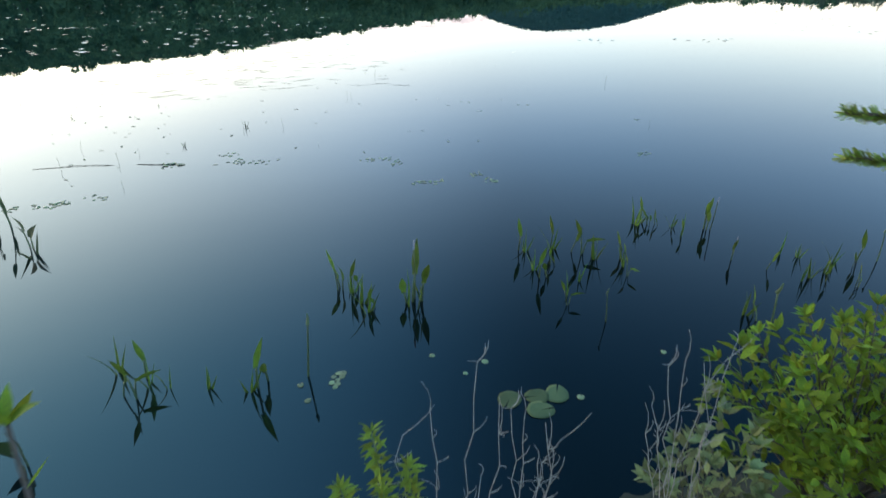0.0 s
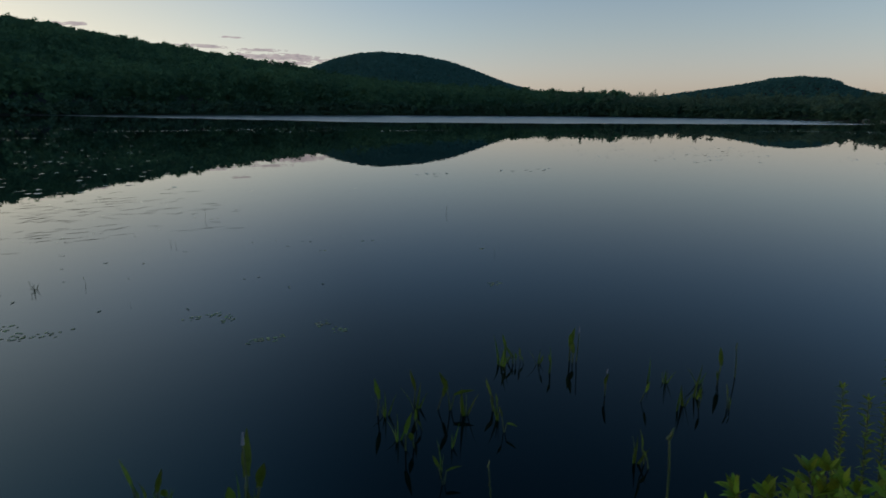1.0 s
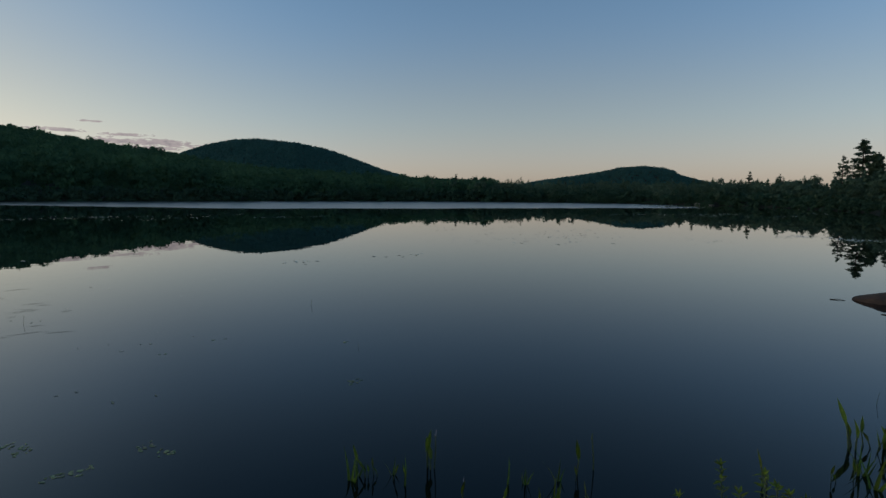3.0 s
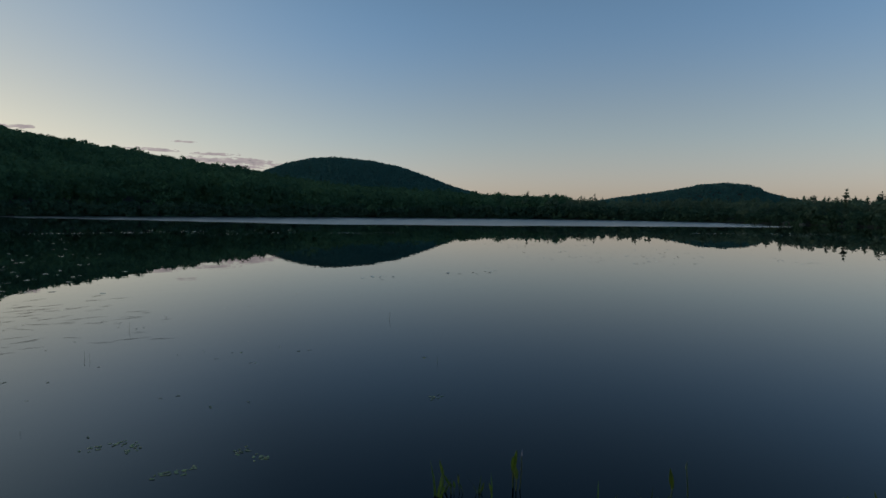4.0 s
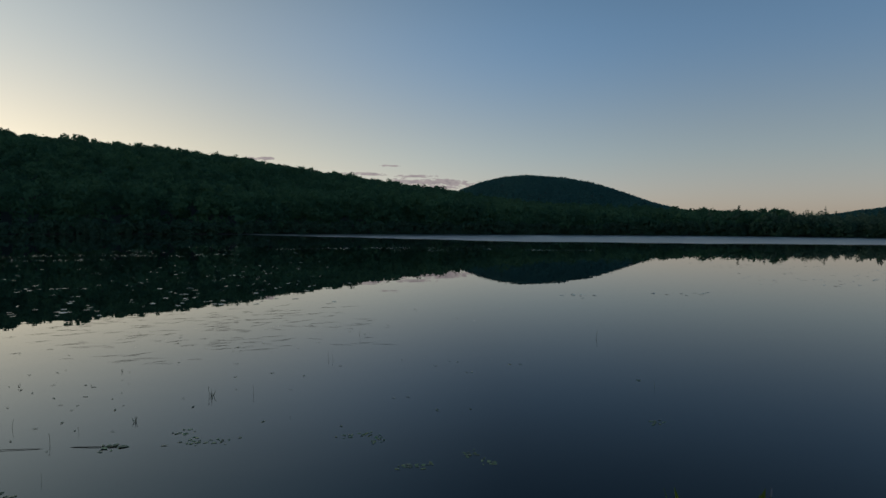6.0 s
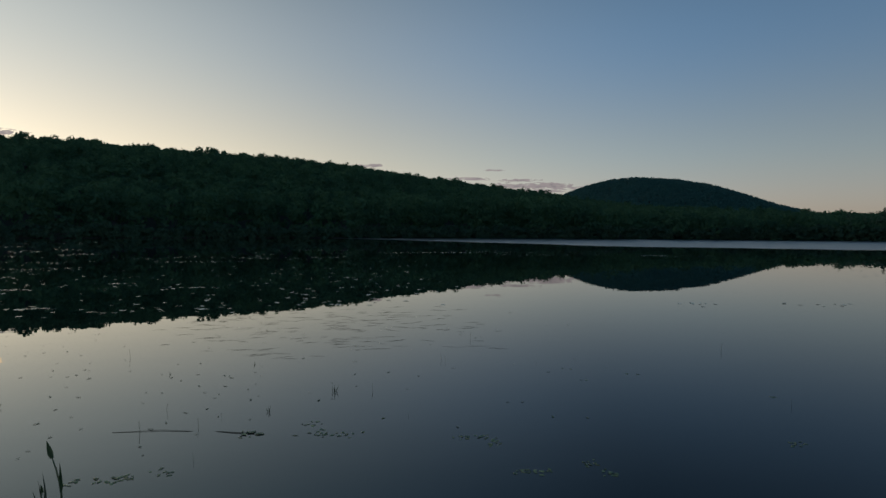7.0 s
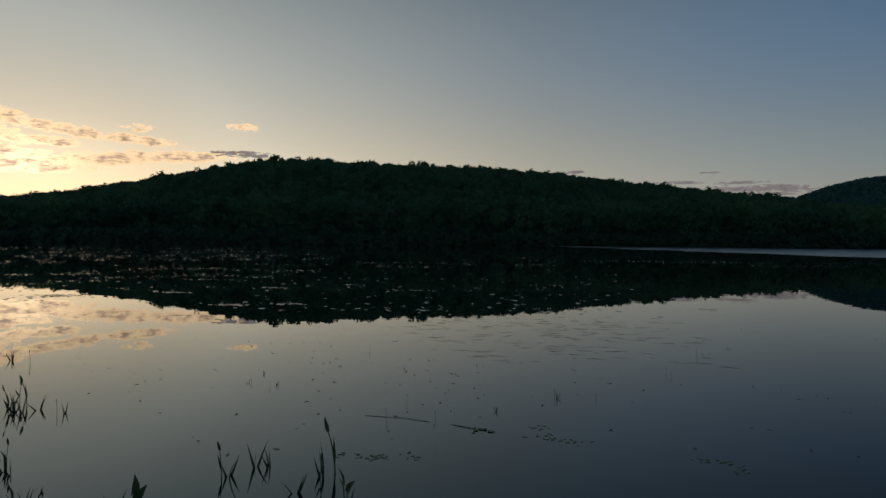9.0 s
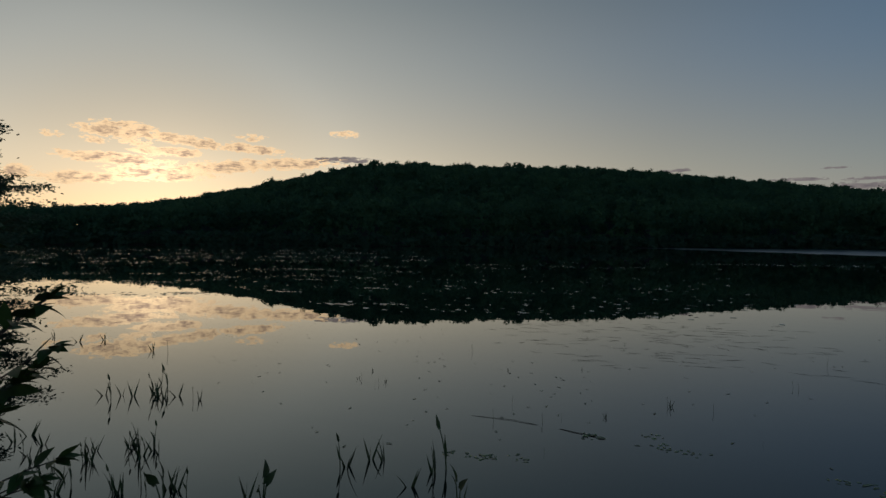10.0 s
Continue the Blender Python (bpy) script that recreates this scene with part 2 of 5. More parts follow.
CREST = [(-180, 2.38), (-75, 2.27), (-56, 2.56), (-50, 3.02), (-44, 3.88), (-38, 5.29), (-31.7, 6.79), (-28.4, 7.36), (-23.6, 7.68), (-16.6, 7.42), (-8.4, 7.18), (-0.7, 6.61), (5, 5.78), (10, 5.14), (15.3, 4.41), (20.8, 3.67), (25, 2.94), (32, 2.38), (40, 1.96), (46, 1.69), (56, 1.49), (69, 1.46), (78, 1.58), (80.3, 1.76), (82, 2.15), (84, 2.83), (100, 3.52), (180, 2.38)]
CREST_R = [(-180, 280), (-60, 280), (-46, 340), (-34, 410), (-20, 440), (-5, 500), (10, 600), (25, 620), (45, 420), (66, 260), (76, 185), (82, 132), (180, 140)]
PEAK = [(17, 1.21), (20.8, 3.62), (22.9, 4.38), (25, 4.86), (27.3, 5.04), (30.9, 4.76), (33.5, 4.29), (36.3, 3.4), (39, 2.38), (41, 1.85), (46, 0.56)]
TABLE = [(50, 0.72), (55, 1.56), (58, 1.96), (60.2, 2.29), (62, 2.67), (64, 2.79), (65.7, 2.6), (66.6, 2.35), (67.05, 1.98), (68.8, 1.47), (74, 0.32)]
PEAK_R, TABLE_R, EYE_Z = 1300.0, 2100.0, 1.9


def along(table, az):
    return np.interp(az, [a for a, _ in table], [b for _, b in table])


def soft_step(x):
    x = np.clip(x, 0, 1)
    return x * x * (3 - 2 * x)


def bank_line(x):
    """y of the near water's edge at x."""
    return np.interp(x, [-400, -60, -12, -2.2, -0.8, 1.2, 3.0, 6, 11, 94, 400], [230, 30, 5.6, 0.95, 0.5, 0.75, 0.45, -0.45, -0.9, -6.0, -20])


def land(x, y):
    """Height of the ground above the lake's surface."""
    x, y = np.asarray(x, float), np.asarray(y, float)
    r, az = np.hypot(x, y), np.degrees(np.arctan2(x, y))
    shore, cr = along(SHORE, az), along(CREST_R, az)
    top = np.tan(np.radians(along(CREST, az))) * cr + EYE_Z - np.where(along(CREST, az) > 2.6, 9.0, 6.5)
    top = np.maximum(top, 0.8)
    s = r - shore
    rise = soft_step(s / (cr - shore)) ** 0.85 * (top - 0.6)
    back = 1 - 0.75 * soft_step((r - cr) / 320)
    far = np.where(s < 0, np.maximum(s * 0.2, -1.6), np.minimum(s * 0.15, 0.6) + rise * np.where(r > cr, back, 1))
    peak = -9 * (r < 660) + (np.tan(np.radians(along(PEAK, az))) * PEAK_R + EYE_Z - 6) * soft_step((r - 650) / (PEAK_R - 650)) * (1 - soft_step((r - PEAK_R) / 1200))
    table = -9 * (r < 1510) + (np.tan(np.radians(along(TABLE, az))) * TABLE_R + EYE_Z - 6) * soft_step((r - 1500) / (TABLE_R - 1500)) * (1 - soft_step((r - TABLE_R) / 1500))
    far = np.maximum(far, np.maximum(np.where((az > 17) & (az < 46), peak, -9), np.where((az > 50) & (az < 74), table, -9)))
    b = bank_line(x) - y
    near = np.where(b < 0, np.maximum(b * 0.55, -1.6), 0.32 * soft_step(b / 0.7) + 0.02 * np.clip(b - 0.7, 0, 40))
    return np.maximum(far, near)


def build_ground():
    rings = np.concatenate([[0.0], np.linspace(0.15, 3, 20), np.geomspace(3.3, 80, 34), np.linspace(84, 700, 96), np.geomspace(712, 4600, 64)])
    azs = np.radians(np.concatenate([np.arange(-75, 95, 0.6), np.arange(95, 285, 3.0)]))
    rr, aa = np.meshgrid(rings, azs, indexing="ij")
    x, y = rr * np.sin(aa), rr * np.cos(aa)
    z = land(x, y)
    bumps = np.array([[noise.noise((a * 0.9, b * 0.9, 0.3)) for a, b in zip(ra, rb)] for ra, rb in zip(x[:24], y[:24])])
    z[:24] += bumps * 0.04
    n, k = len(rings), len(azs)
    verts = np.stack([x, y, z], 2).reshape(-1, 3)
    faces = [(i * k + j, i * k + (j + 1) % k, (i + 1) * k + (j + 1) % k, (i + 1) * k + j) for i in range(n - 1) for j in range(k)]
    ob = new("ground", mesh_of("ground", verts, faces, SOIL, True))
    return tagged(ob, "dark forest soil rising from the lake into wooded hills", "ground", kind="structure")


def build_water():
    k = 96
    rings = [0.5, 4, 16, 60, 160, 420]
    verts = [(0, 0, 0)] + [(r * math.sin(2 * math.pi * i / k), r * math.cos(2 * math.pi * i / k), 0) for r in rings for i in range(k)]
    faces = [(0, 1 + (i + 1) % k, 1 + i) for i in range(k)]
    for q in range(len(rings) - 1):
        o, p = 1 + q * k, 1 + (q + 1) * k
        faces += [(o + i, o + (i + 1) % k, p + (i + 1) % k, p + i) for i in range(k)]
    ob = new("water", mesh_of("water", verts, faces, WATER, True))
    return tagged(ob, "still dark lake water mirroring hills and evening sky", "water", kind="structure")


ground, water = build_ground(), build_water()


def woods_points(rng, az0, az1, r_in, r_out, step):
    """Jittered places over a ring sector, about step metres apart; r_in and r_out are functions of azimuth."""
    pts = []
    r = 60.0
    while r < 2600:
        da = math.degrees(step / r)
        a = np.arange(az0, az1, da)
        a = a + rng.uniform(-0.45, 0.45, len(a)) * da
        rr = r + rng.uniform(-0.5, 0.5, len(a)) * step
        ok = (rr > r_in(a)) & (rr < r_out(a))
        pts.append(np.stack([rr[ok] * np.sin(np.radians(a[ok])), rr[ok] * np.cos(np.radians(a[ok]))], 1))
        r += step * 0.87
        if r > 700 and step < 8:
            break
    p = np.concatenate(pts)
    return np.column_stack([p, land(p[:, 0], p[:, 1])])


def headroom(rng, p):
    """How tall a tree at p may stand, fitted to the camera's view of the skyline."""
    r, az = np.hypot(p[:, 0], p[:, 1]), np.degrees(np.arctan2(p[:, 0], p[:, 1]))
    swell = np.array([1.2 * noise.noise((a * 1.3, 0.3, 0.1)) + 2.0 * noise.noise((a * 3.6, 7.3, 0.1)) for a in az]) * np.clip((along(CREST, az) - 2.3) / 1.5, 0, 1) * np.clip((az + 52) / 20, 0.25, 1) * np.clip((along(CREST_R, az) - 180) / 200, 0, 1)
    rough = np.interp(az, [-60, -40, -30, 35, 50, 80], [0.3, 0.4, 1.0, 1.0, 0.6, 0.35])
    return np.maximum(2.5, swell + np.tan(np.radians(along(CREST, az))) * r + EYE_Z - p[:, 2] - rough * (np.abs(rng.normal(0, 2.4, len(p))) + 0.7) + rough * (rng.uniform(0, 1, len(p)) < 0.10) * rng.uniform(1.0, 3.4, len(p))) / 1.02


def build_woods():
    rng = np.random.default_rng(5)
    # the broadleaf hill across the water
    p = woods_points(rng, -66, 50, lambda a: along(SHORE, a) + 2, lambda a: along(CREST_R, a) + 18, 7.2)
    d = np.hypot(p[:, 0], p[:, 1])
    top = d > along(CREST_R, np.degrees(np.arctan2(p[:, 0], p[:, 1]))) - 34
    h, r = np.minimum(rng.uniform(11.0, 15.5, len(p)), headroom(rng, p)), rng.uniform(3.4, 5.2, len(p))
    q = np.concatenate([crowns(rng, p[sel], h[sel], r[sel], n, np.full(sel.sum(), s)) for sel, n, s in
                        (((d < 330) & ~top, 200, 0.66), ((d >= 330) & ~top, 96, 0.98), (top, 232, 0.82))])
    tagged(new("hillside_woods", quads_mesh("hillside_woods", q, WOODS)), "dense dark green broadleaf woods covering the lakeside hill", "woods", kind="stuff")
    # alder and sweet gale hanging over the water's edge
    a = np.concatenate([np.arange(-66, 62, 0.26), np.arange(62, 100, 0.36)])
    a = a + rng.uniform(-0.25, 0.25, len(a))
    rr = along(SHORE, a) + rng.uniform(0.3, 4.0, len(a))
    p = np.stack([rr * np.sin(np.radians(a)), rr * np.cos(np.radians(a)), np.zeros(len(a))], 1)
    q = crowns(rng, p, np.hypot(p[:, 0], p[:, 1]) * rng.uniform(0.012, 0.024, len(p)), np.hypot(p[:, 0], p[:, 1]) * rng.uniform(0.008, 0.014, len(p)), 200, np.hypot(p[:, 0], p[:, 1]) * 0.0022, -0.05)
    tagged(new("shore_shrubs", quads_mesh("shore_shrubs", q, SHADED_SHRUBS)), "dark low shrubs hanging over the far water's edge", "shrubs", kind="stuff")
    # mixed low woods along the far and the right-hand shore
    p = woods_points(rng, 44, 100, lambda a: along(SHORE, a) + 3, lambda a: np.minimum(along(CREST_R, a), along(SHORE, a) + 60), 3.9)
    h, r = np.minimum(rng.uniform(6.0, 9.5, len(p)), headroom(rng, p)), rng.uniform(1.9, 2.9, len(p))
    fir = rng.uniform(0, 1, len(p)) < 0.45
    q = crowns(rng, p[~fir], h[~fir], r[~fir], 300, np.full((~fir).sum(), 0.34))
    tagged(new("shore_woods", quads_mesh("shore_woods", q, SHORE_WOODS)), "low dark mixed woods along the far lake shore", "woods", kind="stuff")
    q = spires(rng, p[fir], h[fir] * rng.uniform(0.85, 1.25, fir.sum()), r[fir] * 0.62, 14, 7, np.full(fir.sum(), 0.42))
    tagged(new("shore_firs", quads_mesh("shore_firs", q, FIRS)), "pointed dark conifers standing among the far shore woods", "woods", kind="stuff")
    # the distant mountain and the table hill
    p = woods_points(rng, 18, 45.5, lambda a: np.full(len(a), 700.0), lambda a: np.full(len(a), PEAK_R + 40), 8.5)
    q = crowns(rng, p, rng.uniform(7, 10, len(p)), rng.uniform(3.8, 5.4, len(p)), 40, np.full(len(p), 1.6))
    tagged(new("mountain_woods", quads_mesh("mountain_woods", q, HAZED_WOODS)), "dark woods covering a distant rounded mountain", "woods", kind="stuff")
    p = woods_points(rng, 51, 73, lambda a: np.full(len(a), 1650.0), lambda a: np.full(len(a), TABLE_R + 40), 14)
    q = crowns(rng, p, rng.uniform(7, 9, len(p)), rng.uniform(6, 8.5, len(p)), 24, np.full(len(p), 2.8))
    tagged(new("table_hill_woods", quads_mesh("table_hill_woods", q, HAZED_WOODS)), "dark woods covering a distant flat-topped hill", "woods", kind="stuff")


build_woods()


# ---- clouds: far thin sheets low in the west ----
def cloud_material(name, thin, thick, strength):
    m = bpy.data.materials.new(name)
    m.use_nodes = True
    n, l = m.node_tree.nodes, m.node_tree.links
    n.remove(n["Principled BSDF"])
    at = n.new("ShaderNodeAttribute")
    at.attribute_name = "body"
    tc, tex = n.new("ShaderNodeTexCoord"), n.new("ShaderNodeTexNoise")
    mp = n.new("ShaderNodeMapping")
    mp.inputs["Scale"].default_value = (0.62, 0.62, 2.0)
    l.new(tc.outputs["Object"], mp.inputs["Vector"])
    l.new(mp.outputs[0], tex.inputs["Vector"])
    tex.inputs["Scale"].default_value, tex.inputs["Detail"].default_value, tex.inputs["Roughness"].default_value = 0.027, 8, 0.62
    tex.inputs["Distortion"].default_value = 0.4

    def body(src):
        sub = n.new("ShaderNodeMath")
        sub.operation = "MULTIPLY_ADD"
        l.new(src.outputs["Fac"], sub.inputs[0])
        sub.inputs[1].default_value = 3.8
        l.new(at.outputs["Fac"], sub.inputs[2])
        return sub.outputs[0]

    def ramp(src, lo, hi, top=1.0, kind="SMOOTHSTEP"):
        r = n.new("ShaderNodeMapRange")
        r.interpolation_type = kind
        r.inputs["From Min"].default_value, r.inputs["From Max"].default_value, r.inputs["To Max"].default_value = lo, hi, top
        l.new(src, r.inputs["Value"])
        return r.outputs[0]

    here = body(tex)
    alpha = ramp(here, 2.1, 2.45, 0.93)
    # lit undersides are painted: colour follows the density here and a little below
    low_tex, low_mp = n.new("ShaderNodeTexNoise"), n.new("ShaderNodeMapping")
    low_mp.inputs["Scale"].default_value, low_mp.inputs["Location"].default_value = (0.62, 0.62, 2.0), (0.0, 0.0, -30.0)
    l.new(tc.outputs["Object"], low_mp.inputs["Vector"])
    l.new(low_mp.outputs[0], low_tex.inputs["Vector"])
    for key in ("Scale", "Detail", "Roughness", "Distortion"):
        low_tex.inputs[key].default_value = tex.inputs[key].default_value
    diff = n.new("ShaderNodeMath")
    diff.operation = "MULTIPLY_ADD"
    l.new(low_tex.outputs["Fac"], diff.inputs[0])
    diff.inputs[1].default_value = 2.2
    l.new(here, diff.inputs[2])
    core = ramp(diff.outputs[0], 3.45, 5.0)
    mix = n.new("ShaderNodeMix")
    mix.data_type = "RGBA"
    mix.inputs["A"].default_value, mix.inputs["B"].default_value = (*thin, 1), (*thick, 1)
    l.new(core, mix.inputs["Factor"])
    # the sheets glow by emission instead of catching sunlight
    em, tr, mx = n.new("ShaderNodeEmission"), n.new("ShaderNodeBsdfTransparent"), n.new("ShaderNodeMixShader")
    glow, power = n.new("ShaderNodeAttribute"), n.new("ShaderNodeMath")
    glow.attribute_name = "glow"
    power.operation = "MULTIPLY"
    l.new(glow.outputs["Fac"], power.inputs[0])
    power.inputs[1].default_value = strength
    l.new(power.outputs[0], em.inputs["Strength"])
    l.new(mix.outputs["Result"], em.inputs["Color"])
    l.new(alpha, mx.inputs["Fac"])
    l.new(tr.outputs[0], mx.inputs[1])
    l.new(em.outputs[0], mx.inputs[2])
    l.new(mx.outputs[0], n["Material Output"].inputs["Surface"])
    return m


CLOUD_LIT = cloud_material("sunset_cloud", (1.05, 0.73, 0.42), (0.33, 0.22, 0.165), 1.0)
CLOUD_DIM = cloud_material("evening_cloud", (0.33, 0.285, 0.29), (0.15, 0.145, 0.165), 0.6)


def build_cloud(seed, az, el, half_az, half_el, tilt, mat, label, far=4000.0):
    """A ragged streak of cloud about the bearing az and height el (degrees), tilted down to the north by tilt."""
    nx, ny = 56, 14
    verts, faces, body, glow = [], [], [], []
    for j in range(ny + 1):
        for i in range(nx + 1):
            u, v = 2 * i / nx - 1, 2 * j / ny - 1
            a, e = radians(az + u * half_az), radians(el + v * half_el + tilt * u)
            d = far + 60 * noise.noise((u * 3 + seed, v * 2, 1.7))
            verts.append((d * math.sin(a) * math.cos(e), d * math.cos(a) * math.cos(e), d * math.sin(e)))
            # brightness near the sunset painted into the vertices
            off = math.hypot(math.degrees(a) + 47.5, 1.6 * (math.degrees(e) - 5.8))
            glow.append(1.0 + 0.9 * math.exp(-(off / 4.0) ** 2))
            edge = 1 - min(1.0, math.sqrt(u * u + v * v))
            base_flat = 0.12 if v < 0 else 0.0
            n1 = noise.fractal((u * half_az * 0.55 + seed * 7.1, v * half_el * 1.2 + seed, seed * 0.3), 1.0, 2.0, 4)
            body.append((1.25 if half_el > 0.5 else 0.88) * min(1.0, 1.7 * edge) - 0.2 + 0.5 * n1 + base_flat if edge > 0 else -3.0)
    faces = [(j * (nx + 1) + i, j * (nx + 1) + i + 1, (j + 1) * (nx + 1) + i + 1, (j + 1) * (nx + 1) + i) for j in range(ny) for i in range(nx)]
    me = mesh_of("cloud", verts, faces, mat, True)
    me.attributes.new("body", "FLOAT", "POINT").data.foreach_set("value", body)
    me.attributes.new("glow", "FLOAT", "POINT").data.foreach_set("value", glow)
    return tagged(new("cloud", me), label, "cloud", group="evening clouds")


LIT = "cream and grey sunset cloud streak above the wooded hill"
DIM = "thin mauve grey evening cloud low over the hills"
for k, (az, el, ha, he, tilt) in enumerate([(-49.6, 9.38, 4.0, 1.0, -0.15), (-44.4, 8.88, 4.2, 0.7, -0.35), (-38.6, 8.49, 3.8, 0.6, -0.2), (-51.8, 8.47, 1.5, 0.45, -0.1), (-48.8, 8.47, 2.0, 0.45, -0.1), (-38.8, 9.49, 1.9, 0.45, 0.0),
                                            (-45.7, 7.79, 3.8, 0.55, -0.05), (-49.8, 6.97, 6.0, 0.62, -0.1), (-52.4, 5.21, 4.2, 0.75, 0.1), (-46.6, 5.88, 6.0, 0.95, 0.2), (-41.5, 6.63, 4.8, 0.75, 0.15), (-35.6, 7.22, 7.4, 0.72, 0.3),
                                            (-29.9, 10.24, 1.7, 0.45, 0.0), (-54.6, 8.61, 1.0, 0.38, 0.0), (-56.8, 5.45, 1.3, 0.75, 0.0)]):
    build_cloud(k + 1, az, el, ha, he, tilt, CLOUD_LIT, LIT)
for k, (az, el, ha, he, tilt) in enumerate([(-30.2, 7.75, 3.4, 0.42, 0.0), (11.2, 5.38, 3.0, 0.2, -0.05), (16.4, 5.20, 2.4, 0.2, 0.0), (18.3, 4.64, 5.2, 0.42, -0.1), (1.5, 6.54, 2.2, 0.2, 0.05), (17.8, 4.14, 4.5, 0.3, 0.0), (13.9, 6.17, 1.2, 0.12, 0.0)]):
    build_cloud(k + 31, az, el, ha, he, tilt, CLOUD_DIM, DIM)


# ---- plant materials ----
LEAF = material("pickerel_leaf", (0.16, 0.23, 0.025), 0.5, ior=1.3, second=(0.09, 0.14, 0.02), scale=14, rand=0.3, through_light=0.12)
# shade of plants seen against the sunset, put into a darker leaf colour
SHADED_LEAF = material("shaded_leaf", (0.055, 0.08, 0.022), 0.5, second=(0.035, 0.055, 0.016), scale=14, rand=0.3, through_light=0.08)
STEM = material("green_stem", (0.10, 0.13, 0.045), 0.5, second=(0.06, 0.08, 0.03), scale=20, rand=0.2)
PETAL = material("pale_flower_spike", (0.36, 0.33, 0.33), 0.7, second=(0.26, 0.24, 0.30), scale=40, bump=0.5, bump_scale=90)
PAD = material("lily_pad", (0.17, 0.20, 0.085), 0.7, ior=1.15, second=(0.11, 0.145, 0.065), scale=9, rand=0.3, bump=0.15, bump_scale=25)
PAD_PALE = material("small_floating_leaf", (0.29, 0.31, 0.13), 0.5, second=(0.19, 0.21, 0.09), scale=18, rand=0.4, bump=0.15, bump_scale=40)
# sky sheen on the far pads put into a paler base colour
PAD_SHEEN = material("sheen_lily_pad", (0.28, 0.31, 0.22), 0.25, second=(0.19, 0.22, 0.14), scale=0.4, island=0.45)
SHRUB = material("shrub_leaf", (0.26, 0.33, 0.02), 0.6, ior=1.25, second=(0.16, 0.21, 0.03), scale=12, rand=0.4, through_light=0.3)
SHRUB_DARK = material("alder_leaf", (0.06, 0.10, 0.022), 0.55, ior=1.3, second=(0.04, 0.075, 0.02), scale=12, rand=0.3, through_light=0.12)
SHOOT = material("meadow_shoot_leaf", (0.27, 0.31, 0.035), 0.7, ior=1.2, second=(0.17, 0.21, 0.03), scale=12, rand=0.35, through_light=0.3)
PALE_GREEN = material("pale_meadow_leaf", (0.30, 0.31, 0.13), 0.6, ior=1.25, second=(0.20, 0.22, 0.08), scale=14, rand=0.4, through_light=0.3)
NEEDLE = material("fir_needle", (0.30, 0.36, 0.04), 0.6, second=(0.19, 0.24, 0.04), scale=8, island=0.35, through_light=0.15)
TWIG = material("bare_twig", (0.42, 0.36, 0.30), 0.9, ior=1.15, second=(0.27, 0.23, 0.19), scale=30, bump=0.5, bump_scale=120)
ROCK = material("lake_boulder", (0.17, 0.10, 0.07), 0.85, ior=1.3, second=(0.05, 0.038, 0.033), scale=1.6, bump=0.7, bump_scale=14)
PALE_ROCK = material("shore_granite", (0.46, 0.45, 0.42), 0.8, second=(0.3, 0.3, 0.28), scale=1.2, bump=0.5, bump_scale=10)
STRAW = material("floating_straw", (0.04, 0.035, 0.02), 0.8, ior=1.15, second=(0.022, 0.02, 0.012), scale=5, island=0.4)


def part(name, me, parent, label=""):
    ob = new(name, me)
    ob.parent = parent
    return tagged(ob, label)


def thing(name, label, category, group="", at=(0, 0, 0)):
    ob = new(name)
    ob.empty_display_size = 0.1
    ob.location = at
    return tagged(ob, label, category, group)


def tube(name, pts, radii, mat, sides=5):
    """A tapered tube along a line of points."""
    verts, faces = [], []
    pts = [Vector(p) for p in pts]
    for i, p in enumerate(pts):
        way = (pts[min(i + 1, len(pts) - 1)] - pts[max(i - 1, 0)]).normalized()
        a = way.cross(Vector((0.31, 0.87, 0.38)) if abs(way.y) < 0.8 else Vector((1, 0, 0))).normalized()
        b = way.cross(a)
        r = radii[0] + (radii[1] - radii[0]) * i / (len(pts) - 1)
        verts += [p + (a * math.cos(6.2832 * s / sides) + b * math.sin(6.2832 * s / sides)) * r for s in range(sides)]
    for i in range(len(pts) - 1):
        faces += [(i * sides + s, i * sides + (s + 1) % sides, (i + 1) * sides + (s + 1) % sides, (i + 1) * sides + s) for s in range(sides)]
    faces.append(tuple((len(pts) - 1) * sides + s for s in range(sides)))
    return mesh_of(name, verts, faces, mat, True)


def blade(name, root, way, length, width, mat, bend=0.3, fold=0.25, shape=0.35, side=(0, 0, 1), heart=0.0):
    """A leaf with a folded midrib: root, direction, widest point at shape along it; heart pulls the base back into lobes."""
    way = Vector(way).normalized()
    across = way.cross(Vector(side))
    across = (across if across.length > 0.05 else way.cross(Vector((1, 0, 0)))).normalized()
    up = across.cross(way).normalized()
    verts, faces, n = [], [], 7
    for i in range(n + 1):
        f = i / n
        w = (math.sin(math.pi * 0.5 * min(1, f / shape)) if f < shape else max(0.0, math.cos(math.pi * 0.5 * (f - shape) / (1 - shape))) ** 1.15) * width * 0.5
        if i == 0 and heart:
            w = width * 0.33
        mid = Vector(root) + way * length * f - up * bend * length * f * f
        back = way * (heart * length * max(0, 1 - f * 3.2))
        verts += [mid + across * w + up * w * fold - back, mid, mid - across * w + up * w * fold - back]
    for i in range(n):
        o = i * 3
        faces += [(o, o + 1, o + 4, o + 3), (o + 1, o + 2, o + 5, o + 4)]
    return mesh_of(name, verts, faces, mat, True)


def bowed(a, b, sag, n=6):
    a, b, sag = Vector(a), Vector(b), Vector(sag)
    return [a.lerp(b, i / n) + sag * (4 * (i / n) * (1 - i / n)) for i in range(n + 1)]


